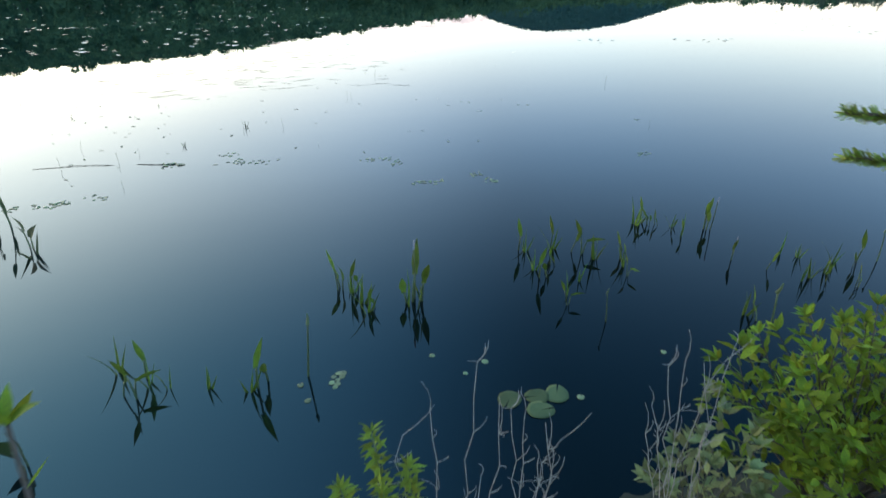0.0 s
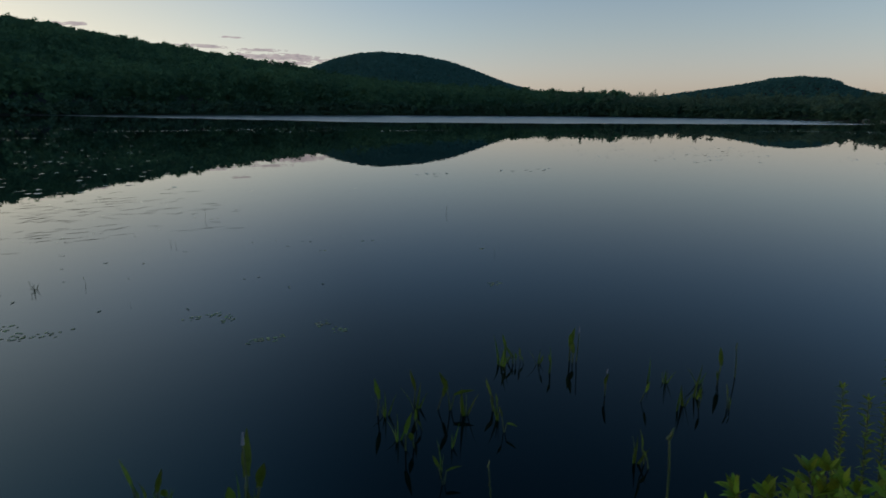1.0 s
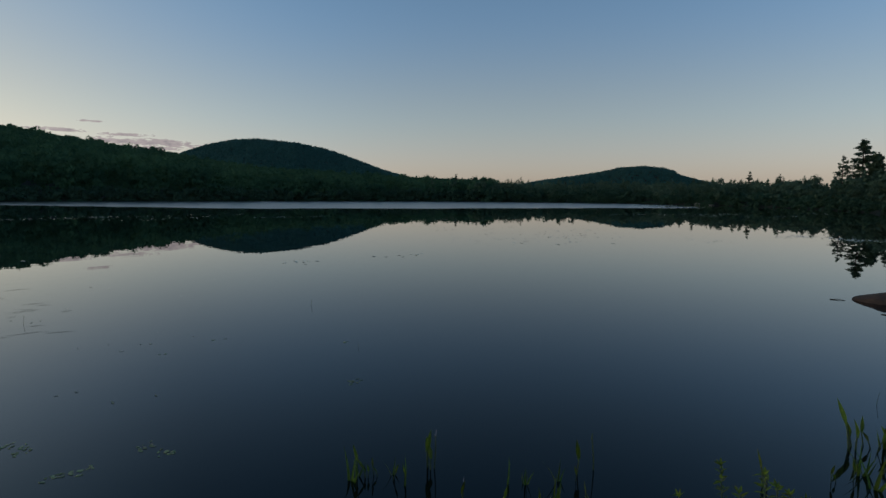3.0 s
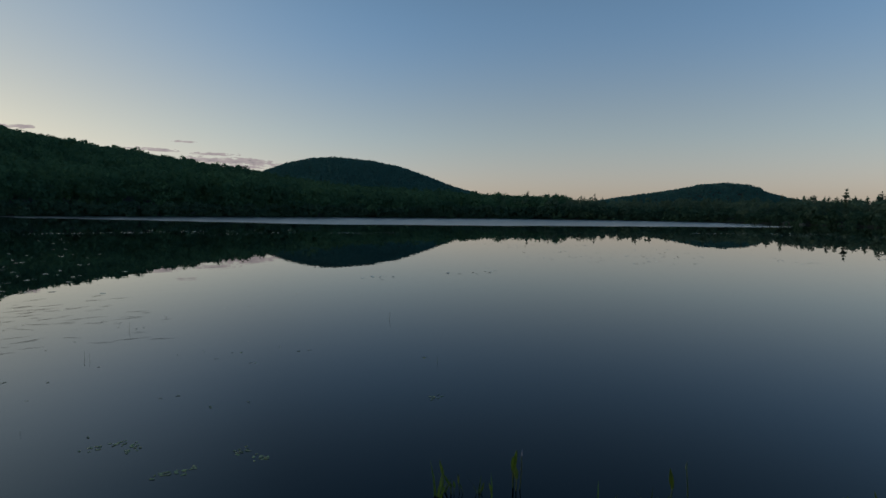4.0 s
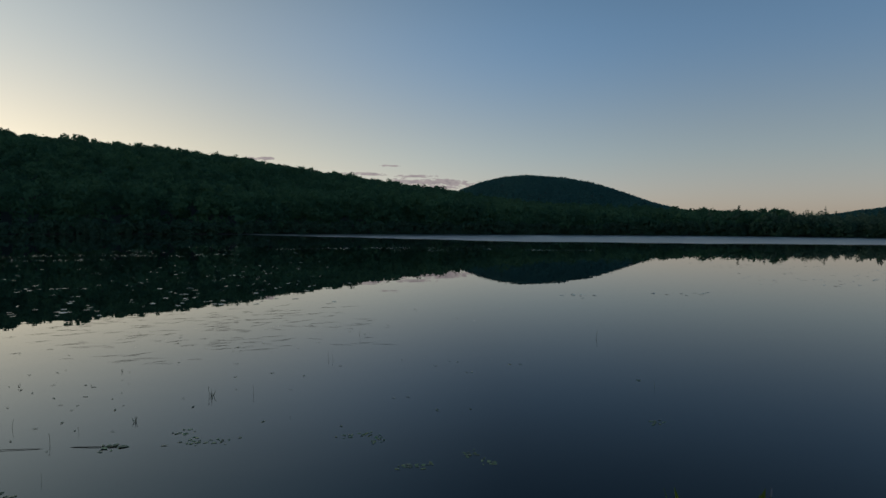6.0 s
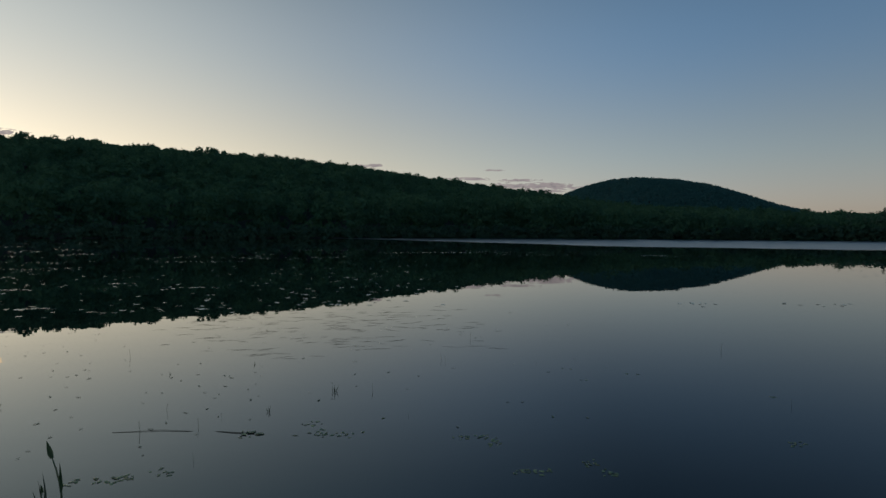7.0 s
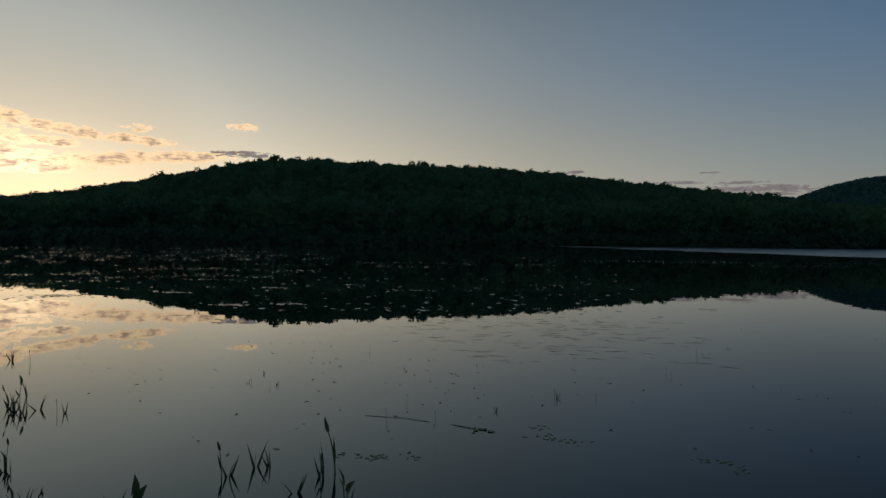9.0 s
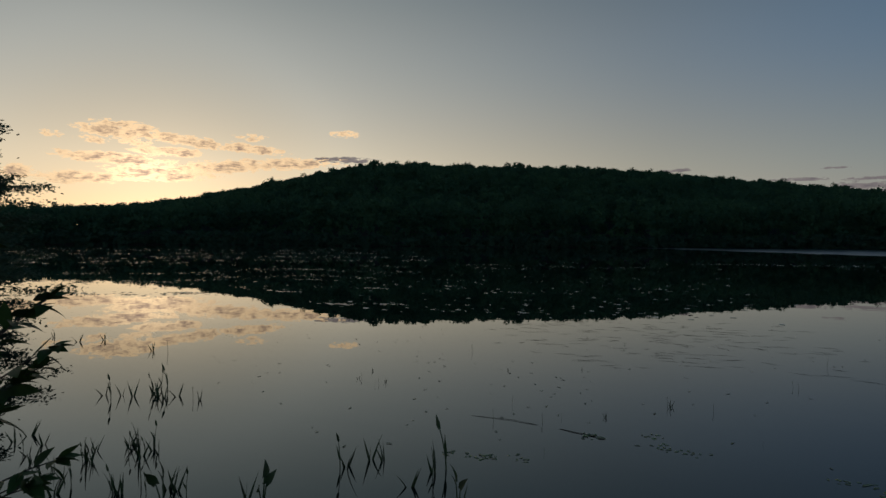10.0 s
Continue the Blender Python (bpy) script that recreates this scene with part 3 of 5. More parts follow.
# ---- emergent water plants, built at a height of one metre and scaled to their own ----
def plant_l(rng, name="pickerelweed"):
    t = thing(name, "green pickerelweed leaf standing on its stem out of the lake", "water plant")
    for k in range(int(rng.integers(1, 4))):
        high = 1.0 if k == 0 else rng.uniform(0.45, 0.85)
        root = Vector((rng.uniform(-0.12, 0.12), rng.uniform(-0.12, 0.12), -0.6))
        lean = Vector((rng.uniform(-0.22, 0.22), rng.uniform(-0.15, 0.15), 0))
        top = Vector((root.x, root.y, high * 0.45)) + lean * high * 0.7
        part("stem", tube("stem", bowed(root, top, lean * -0.25), (0.026, 0.016), STEM), t)
        part("leaf", blade("leaf", top - Vector((0, 0, 0.02)), lean + Vector((rng.uniform(-0.2, 0.2), 0, 0.6)), 0.58 * high, 0.12, LEAF, rng.uniform(-0.12, 0.35), 0.4, rng.uniform(0.25, 0.4), (rng.uniform(-1.2, 1.2), 1.0, 0.1), 0.03), t)
    return t


def plant_p(rng):
    t = thing("pickerelweed", "pair of green pickerelweed leaves, one bent over, in the lake", "water plant")
    for k in range(2):
        s = 1 if k else -1
        top = Vector((s * rng.uniform(0.05, 0.2), rng.uniform(-0.15, 0.15), 0.6 - 0.22 * k))
        part("stem", tube("stem", bowed((0.03 * s, 0, -0.6), top, (-0.05 * s, 0, 0)), (0.026, 0.015), STEM), t)
        part("leaf", blade("leaf", top, (s * (0.3 + 0.6 * k), 0.1, 0.8 - 0.6 * k), 0.5, 0.115, LEAF, 0.2, 0.35, 0.3, (0.2, 1.0, 0.3), 0.03), t)
    return t


def plant_b(rng, leaf=LEAF):
    t = thing("bur_reed", "slender bent green bur reed blades rising from the lake", "water plant")
    for k in range(rng.integers(3, 5)):
        a = rng.uniform(0, 6.28)
        reach = rng.uniform(0.08, 0.55)
        h = rng.uniform(0.6, 1.0)
        part("leaf", blade("leaf", (0.06 * math.cos(a + 2), 0.06 * math.sin(a + 2), -0.3), (reach * math.cos(a), reach * math.sin(a), h + 0.3), h * 1.34, 0.085, leaf, rng.uniform(-0.15, 0.18) if k else rng.uniform(0.25, 0.5), 0.5, 0.25, (math.sin(a), -math.cos(a), 0.1)), t)
    return t


def plant_f(rng):
    t = plant_l(rng)
    tagged(t, "pickerelweed with a pale flower spike above its leaf")
    top = (0.1, 0.06, 0.84)
    part("flower_stem", tube("flower_stem", bowed((0.02, 0, -0.5), top, (0.03, 0, 0)), (0.02, 0.012), STEM), t)
    part("flower_spike", tube("flower_spike", [top, (0.105, 0.06, 0.88), (0.11, 0.06, 0.95), (0.115, 0.06, 1.0)], (0.022, 0.009), PETAL, 7), t, "pale lilac flower spike")
    return t


def plant_t(rng):
    t = thing("reed_stalk", "thin bare reed stalk standing in the still water", "water plant")
    lean = rng.uniform(-0.2, 0.2)
    part("stem", tube("stem", bowed((0, 0, -0.5), (lean, 0, 0.9), (rng.uniform(-0.06, 0.06), 0, 0)), (0.02, 0.012), STEM), t)
    part("seed_head", tube("seed_head", [(lean - 0.01, 0.0, 0.84), (lean + 0.02, 0.01, 0.92), (lean + 0.03, 0.02, 1.0)], (0.03, 0.01), STEM), t)
    return t


def plant_s(rng):
    t = thing("pickerelweed", "slender pickerelweed stem with one narrow pointed leaf", "water plant")
    lx = rng.uniform(-0.12, 0.12)
    top = Vector((lx, 0.03, 0.74))
    part("stem", tube("stem", bowed((0, 0, -0.4), top, (-lx * 0.5, 0.02, 0)), (0.02, 0.009), STEM), t)
    part("leaf", blade("leaf", top - Vector((0, 0, 0.01)), (lx * 0.6 - 0.08, 0.05, 0.5), 0.28, 0.075, SHADED_LEAF, 0.1, 0.4, 0.22, (rng.uniform(-0.6, 0.6), 1.0, 0.1), 0.05), t)
    part("leaf", blade("leaf", (0.01, 0.0, 0.15), (-0.16 - lx, 0.05, 0.5), 0.5, 0.06, SHADED_LEAF, -0.05, 0.45, 0.3, (0.3, 1.0, 0.1)), t)
    return t


def plant_w(rng):
    t = thing("arrow_arum", "broad heart-shaped arrow arum leaves in shallow water", "water plant")
    for k in range(3):
        a = rng.uniform(0, 6.28)
        top = Vector((0.18 * math.cos(a), 0.18 * math.sin(a), 0.55 - 0.13 * k))
        part("stem", tube("stem", bowed((0, 0, -0.5), top, (0.02, 0.02, 0)), (0.03, 0.018), STEM), t)
        part("leaf", blade("leaf", top, (0.35 * math.cos(a), 0.35 * math.sin(a), 0.8 - 0.25 * k), 0.5, 0.32 - 0.06 * k, SHADED_LEAF, 0.25, 0.3, 0.25, (math.sin(a), -math.cos(a), 0.2), 0.14), t)
    return t


# the bur reed again, in the leaf colour with shade put in
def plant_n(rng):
    return tagged(plant_b(rng, SHADED_LEAF), "narrow dark bur reed blades rising from the lake")


def still_place(x, y, z, turn, size):
    size = size * 1.2
    return Matrix.Translation((x, y, z)) @ Matrix.Rotation(turn, 4, "Z") @ Matrix.Scale(size, 4)


PLANT_RNG = np.random.default_rng(11)
MAKERS = {"l": plant_l, "p": plant_p, "b": plant_b, "f": plant_f, "t": plant_t, "w": plant_w, "n": plant_n, "s": plant_s}
FIRST = {}


def stand(rows, group):
    """Plants of a stand: x, y, height and sort; the first three of a sort are built, later ones are copies of them."""
    for k, (x, y, h, sort) in enumerate(rows):
        made = FIRST.setdefault(sort, [])
        turn = PLANT_RNG.uniform(-0.8, 0.8) - math.atan2(x, y)
        if len(made) < 4:
            ob = MAKERS[sort](PLANT_RNG)
            ob.matrix_basis = still_place(x, y, 0, turn, h)
            made.append(ob)
        else:
            ob = copy_thing(made[k % 4], Matrix())
            ob.matrix_basis = still_place(x, y, 0, turn, h)
        tagged(ob, group=group)


stand([(-0.05, 2.62, 0.224, "l"), (0.04, 2.60, 0.203, "l"), (0.05, 2.38, 0.183, "b"), (0.07, 2.27, 0.193, "b"), (0.35, 2.34, 0.325, "f"), (0.38, 2.25, 0.172, "l"), (1.28, 2.83, 0.222, "l"),
       (1.55, 2.81, 0.212, "l"), (1.69, 2.62, 0.222, "p"), (1.26, 2.39, 0.222, "l"), (1.46, 2.26, 0.101, "b"), (1.25, 2.01, 0.141, "p"), (1.92, 2.47, 0.171, "l"), (1.81, 2.23, 0.131, "p"), (1.38, 1.79, 0.181, "t"),
       (2.47, 3.03, 0.181, "l"), (2.46, 2.93, 0.121, "l"), (2.53, 2.90, 0.121, "l"), (2.56, 2.77, 0.101, "l"), (2.59, 2.67, 0.131, "l")], "plants before the bank")
stand([(0.02, 2.54, 0.162, "b"), (0.10, 2.33, 0.152, "l"), (0.31, 2.28, 0.162, "b"), (0.41, 2.33, 0.141, "b"), (1.31, 2.75, 0.161, "b"), (1.51, 2.73, 0.171, "b"), (1.63, 2.68, 0.181, "l"), (1.73, 2.52, 0.201, "b"), (1.24, 2.47, 0.151, "b"),
       (1.41, 2.52, 0.141, "l"), (1.29, 2.11, 0.121, "b"), (1.87, 2.36, 0.14, "b"), (2.42, 2.97, 0.13, "b"), (2.61, 2.82, 0.121, "b"), (2.80, 2.05, 0.141, "l"), (3.04, 1.80, 0.13, "l"), (2.20, 1.61, 0.15, "b"), (-1.07, 1.93, 0.163, "b"), (-1.18, 1.91, 0.183, "l"), (-0.61, 1.75, 0.142, "b")], "plants before the bank")
stand([(2.86, 2.71, 0.231, "f"), (2.64, 2.23, 0.16, "f"), (2.88, 1.84, 0.12, "b"), (2.98, 1.86, 0.15, "b"), (3.12, 1.88, 0.14, "b"), (2.25, 1.56, 0.191, "l"), (2.07, 1.32, 0.33, "t"), (3.42, 1.91, 0.0997, "l"),
       (3.19, 1.68, 0.13, "l"), (2.35, 2.95, 0.201, "b"), (2.57, 2.66, 0.14, "b"), (3.52, 1.98, 0.219, "l"), (3.64, 1.91, 0.219, "t"), (3.32, 1.98, 0.15, "b"), (3.06, 2.20, 0.13, "b"), (3.15, 2.12, 0.12, "b"),
       (-1.12, 1.85, 0.203, "p"), (-1.23, 2.09, 0.193, "b"), (-0.98, 1.88, 0.123, "b"), (-1.11, 2.03, 0.214, "l"), (-0.80, 1.82, 0.112, "b"), (-0.56, 1.80, 0.275, "l"), (-0.35, 1.77, 0.285, "t"), (-1.47, 1.52, 0.163, "w")], "plants before the bank")
stand([(-6.74, 4.85, 0.26, "s"), (-6.94, 4.94, 0.187, "n"), (-6.76, 5.01, 0.145, "n"), (-6.59, 5.02, 0.187, "n"), (-6.41, 5.15, 0.249, "s"), (-6.32, 5.13, 0.229, "n"), (-6.42, 5.37, 0.291, "s"), (-6.59, 5.45, 0.209, "s"),
       (-6.09, 5.22, 0.187, "n"), (-5.84, 5.19, 0.124, "t"), (-5.73, 5.18, 0.124, "n"), (-8.67, 7.25, 0.18, "n"), (-8.28, 7.19, 0.158, "t"), (-5.22, 3.78, 0.175, "n"), (-5.18, 3.83, 0.196, "n"), (-5.02, 3.88, 0.196, "s"),
       (-4.98, 3.69, 0.196, "n"), (-5.46, 3.57, 0.123, "n"), (-5.38, 3.57, 0.123, "n"), (-5.49, 3.53, 0.104, "t"), (-2.00, 3.65, 0.205, "n"), (-6.45, 5.20, 0.208, "n"), (-6.18, 5.09, 0.166, "n")], "plants off the left bank")
stand([(-3.18, 4.03, 0.247, "s"), (-3.14, 4.06, 0.195, "n"), (-3.02, 4.27, 0.195, "n"), (-2.92, 4.31, 0.195, "n"), (-2.48, 3.88, 0.185, "n"), (-2.35, 4.29, 0.38, "s"), (-2.41, 4.21, 0.226, "n"), (-2.39, 4.12, 0.185, "s"),
       (-2.08, 3.81, 0.195, "w"), (-3.44, 3.34, 0.205, "w"), (-3.50, 3.27, 0.174, "n"), (-4.54, 3.04, 0.185, "n"), (-4.10, 3.08, 0.215, "w"), (-4.41, 3.17, 0.195, "t"), (-4.08, 3.19, 0.174, "n"), (-6.30, 3.48, 0.165, "n"),
       (-6.31, 3.63, 0.186, "n"), (-5.98, 3.52, 0.144, "n"), (-11.46, 7.56, 0.17, "n"), (-10.32, 7.69, 0.17, "n"), (-10.58, 7.38, 0.19, "n"), (-4.87, 2.82, 0.205, "n"), (-5.24, 2.98, 0.185, "n")], "plants off the left bank")
stand([(5.36, 0.73, 0.306, "l"), (5.46, 0.64, 0.217, "l"), (5.42, 0.58, 0.178, "l"), (5.52, 0.55, 0.217, "b"), (5.48, 0.50, 0.168, "l"), (5.59, 0.47, 0.217, "l"), (5.57, 0.42, 0.227, "b"), (4.77, 0.62, 0.129, "l"),
       (4.85, 0.59, 0.198, "b"), (4.88, 0.56, 0.178, "b"), (5.43, 0.31, 0.177, "b"), (6.62, 0.76, 0.0984, "t"), (4.23, 1.00, 0.199, "l"), (4.63, 0.70, 0.119, "l"), (5.04, 0.49, 0.197, "l"), (5.23, 0.39, 0.178, "b"), (5.71, 0.39, 0.148, "l"), (4.69, 0.49, 0.237, "b")], "plants off the right bank")
stand([(-4.50, 6.77, 0.0707, "n"), (-4.48, 6.81, 0.0707, "t"), (-4.14, 6.54, 0.0447, "t"), (-4.54, 7.26, 0.0771, "n"), (-2.34, 5.76, 0.0898, "t"), (-1.83, 5.80, 0.0835, "t"), (-2.74, 8.01, 0.052, "n"), (-2.30, 6.39, 0.0703, "t"),
       (-0.60, 6.94, 0.0897, "t"), (-0.57, 6.94, 0.0959, "n"), (-0.13, 6.87, 0.0762, "t"), (-1.23, 6.22, 0.0762, "n"), (-1.67, 6.06, 0.0515, "t"), (-1.66, 4.98, 0.0514, "t"), (-3.64, 9.15, 0.104, "t"), (1.70, 10.07, 0.103, "t"),
       (0.94, 8.43, 0.0763, "t"), (0.98, 8.32, 0.0701, "t"), (-1.74, 8.47, 0.0448, "n"), (0.20, 5.90, 0.0318, "t"), (-4.15, 6.67, 0.0645, "t"), (-4.10, 6.76, 0.0707, "n"), (4.44, 5.67, 0.0627, "t"), (5.52, 8.49, 0.107, "t")], "stalks out on the lake")

stand([(-5.26, 3.35, 0.15, "s"), (-5.26, 3.40, 0.19, "n"), (-5.15, 3.35, 0.13, "n"), (-5.07, 3.64, 0.17, "s"), (-5.09, 3.72, 0.15, "n"), (-4.91, 3.62, 0.19, "n"), (-4.94, 3.69, 0.13, "s"), (-4.93, 3.78, 0.17, "n"), (-4.82, 3.74, 0.15, "n"), (-4.51, 3.01, 0.19, "s"), (-4.45, 3.00, 0.13, "n"), (-4.43, 3.02, 0.17, "n"), (-4.25, 3.07, 0.15, "s"), (-4.18, 3.20, 0.19, "n"), (-4.17, 3.25, 0.13, "n"), (-3.97, 3.18, 0.17, "s"), (-5.82, 3.29, 0.15, "n"), (-5.64, 3.19, 0.19, "n"), (-6.01, 3.36, 0.13, "s"), (-5.33, 3.15, 0.17, "n"), (-5.08, 3.06, 0.15, "n"), (-4.94, 3.01, 0.19, "s")], "plants off the left bank")


# ---- lily pads and floating leaves ----
def pad_mesh(name, r, mat, long=1.0, notch=0.5, seed=1):
    """A floating pad: a shallow rim, a notch to the middle, a slightly wavy edge and a thin underside."""
    n = 18
    rows = []
    for k, (f, z) in enumerate(((1.0, 0.0018), (0.72, 0.0012), (0.3, 0.001))):
        ring = []
        for i in range(n):
            a = notch * 0.5 + (6.2832 - notch) * i / (n - 1)
            w = 1 + 0.035 * math.sin(3 * a + seed) + 0.02 * math.sin(7 * a + seed * 2)
            ring.append((r * long * f * w * math.cos(a), r * f * w * math.sin(a), (z + 0.002 * math.sin(2 * a + seed) * f) * r / 0.09))
        rows.append(ring)
    verts = [v for ring in rows for v in ring] + [(0, 0, 0.0012)] + [(x * 0.99, y * 0.99, -0.001) for x, y, _ in rows[0]]
    faces = [(k * n + i, k * n + i + 1, (k + 1) * n + i + 1, (k + 1) * n + i) for k in range(2) for i in range(n - 1)]
    faces += [(2 * n + i, 2 * n + i + 1, 3 * n) for i in range(n - 1)]
    faces += [(i + 1, i, 3 * n + 1 + i, 3 * n + 2 + i) for i in range(n - 1)]
    return mesh_of(name, verts, faces, mat, True)


PADS = [pad_mesh("lily_pad", 0.054, PAD, 1.15, 0.16, s) for s in (1, 2, 3)]
OVALS = [pad_mesh("floating_leaf", 0.015, PAD_PALE, 1.9, 0.3, s) for s in (1, 2, 3)]
ROUNDS = [pad_mesh("small_pad", 0.015, PAD_PALE, 1.1, 0.4, s) for s in (4, 5)]


def lay(rows, meshes, name, label, group, sizes=(0.85, 1.2)):
    for k, (x, y) in enumerate(rows):
        ob = new(name, meshes[k % len(meshes)])
        s = PLANT_RNG.uniform(*sizes)
        tilt = PLANT_RNG.normal(0, 0.02, 2)
        ob.matrix_basis = Matrix.Translation((x, y, 0.0018 + 0.0007 * (k % 3))) @ Euler((tilt[0], tilt[1], PLANT_RNG.uniform(0, 6.28))).to_matrix().to_4x4() @ Matrix.Scale(s, 4)
        tagged(ob, label, "lily pad", group)


lay([(0.565, 1.335), (0.70, 1.317), (0.675, 1.226), (0.80, 1.305)], PADS, "lily_pad", "round green lily pad floating on dark water", "pads before the bank", (0.92, 1.1))
lay([(-0.21, 1.745), (-0.195, 1.715), (-0.2, 1.685), (-0.17, 1.735), (-0.185, 1.765), (-0.225, 1.70), (-0.215, 1.665), (-0.16, 1.76), (-0.374, 1.727), (-0.352, 1.604), (0.56, 1.64), (1.51, 1.44), (0.31, 1.77), (0.43, 1.58), (0.9, 1.25)], ROUNDS, "small_pad", "tiny pale green floating leaf on dark water", "small pads before the bank")
CLUMPS = [(-0.75, 5.71), (-0.69, 5.54), (-0.62, 5.45), (-0.55, 5.43), (-0.49, 5.40), (-0.42, 5.42), (-0.36, 5.44), (-0.71, 5.83), (-2.25, 4.66), (-2.19, 4.64), (-2.14, 4.70), (-2.10, 4.66), (-2.09, 4.72), (-2.04, 4.68), (-2.45, 4.68),
          (-2.43, 4.72), (-1.87, 4.83), (-1.79, 4.75), (-1.36, 5.58), (-1.30, 5.49), (0.64, 5.22), (0.70, 5.21), (0.77, 5.23), (0.81, 5.19), (0.87, 5.00), (0.94, 5.07), (0.95, 5.00), (0.98, 4.37), (1.02, 4.36), (1.07, 4.38), (1.12, 4.35),
          (1.17, 4.36), (1.56, 4.44), (1.61, 4.46), (1.66, 4.27), (1.68, 4.23), (1.65, 4.21), (3.60, 4.63), (3.60, 4.56), (4.46, 6.00), (2.54, 7.68), (2.64, 7.62), (2.55, 7.03), (2.61, 7.01), (3.29, 7.26), (3.43, 7.22)]
lay(CLUMPS, OVALS, "floating_leaf", "small oval green leaf floating on the lake", "clumps of floating leaves", (0.55, 0.95))
lay([(x + PLANT_RNG.uniform(-0.10, 0.10), y + PLANT_RNG.uniform(-0.07, 0.07)) for x, y in CLUMPS[:40] * 3], OVALS, "floating_leaf", "small oval green leaf floating on the lake", "clumps of floating leaves", (0.4, 0.85))


def floating_stem():
    t = thing("drifting_lily", "long pale torn lily stalk drifting with leaves at its end", "water lily", at=(-1.27, 5.56, 0.003))
    pts = [(0, 0, 0.001), (-0.2, 0.06, 0.002), (-0.34, 0.11, -0.001), (-0.44, 0.13, -0.012), (-0.55, 0.15, -0.008), (-0.64, 0.165, 0.0), (-0.76, 0.19, 0.002), (-0.89, 0.22, 0.003), (-1.05, 0.215, 0.001), (-1.32, 0.22, -0.002)]
    part("stem", tube("stem", pts, (0.0035, 0.002), STRAW), t)
    part("leaf", blade("leaf", (0, 0, 0.002), (1, -0.25, 0.03), 0.11, 0.055, PAD_PALE, 0.05, 0.1), t)
    for k in range(3):
        part("leaf", blade("leaf", (-0.04 - 0.04 * k, 0.02, 0.001), (0.5, 0.7 - k * 0.6, 0.02), 0.08, 0.04, PAD_PALE, 0.0, 0.1), t)


floating_stem()


def disc_field(rng, at, r, tilt, name, label, mat, category, long=1.0, turn=None):
    """Many eight-sided pads in one mesh."""
    n, k = len(at), 8
    a = np.linspace(0.2, 6.0832, k)
    t = rng.uniform(0, 6.283, n) if turn is None else turn
    px, py = np.cos(a)[None] * r[:, None] * long, np.sin(a)[None] * r[:, None]
    x = at[:, :1] + px * np.cos(t)[:, None] - py * np.sin(t)[:, None]
    y = at[:, 1:2] + px * np.sin(t)[:, None] + py * np.cos(t)[:, None]
    tx, ty = rng.normal(0, tilt, n), rng.normal(0, tilt, n)
    z = 0.003 + np.abs(x - at[:, :1]) * 0.02 + (x - at[:, :1]) * tx[:, None] + (y - at[:, 1:2]) * ty[:, None] + rng.uniform(0, 0.003, n)[:, None]
    z = np.maximum(z, 0.002)
    verts = np.stack([x, y, z], 2).reshape(-1, 3)
    faces = np.arange(n * k).reshape(n, k).tolist()
    return tagged(new(name, mesh_of(name, verts.tolist(), faces, mat)), label, category, kind="stuff")


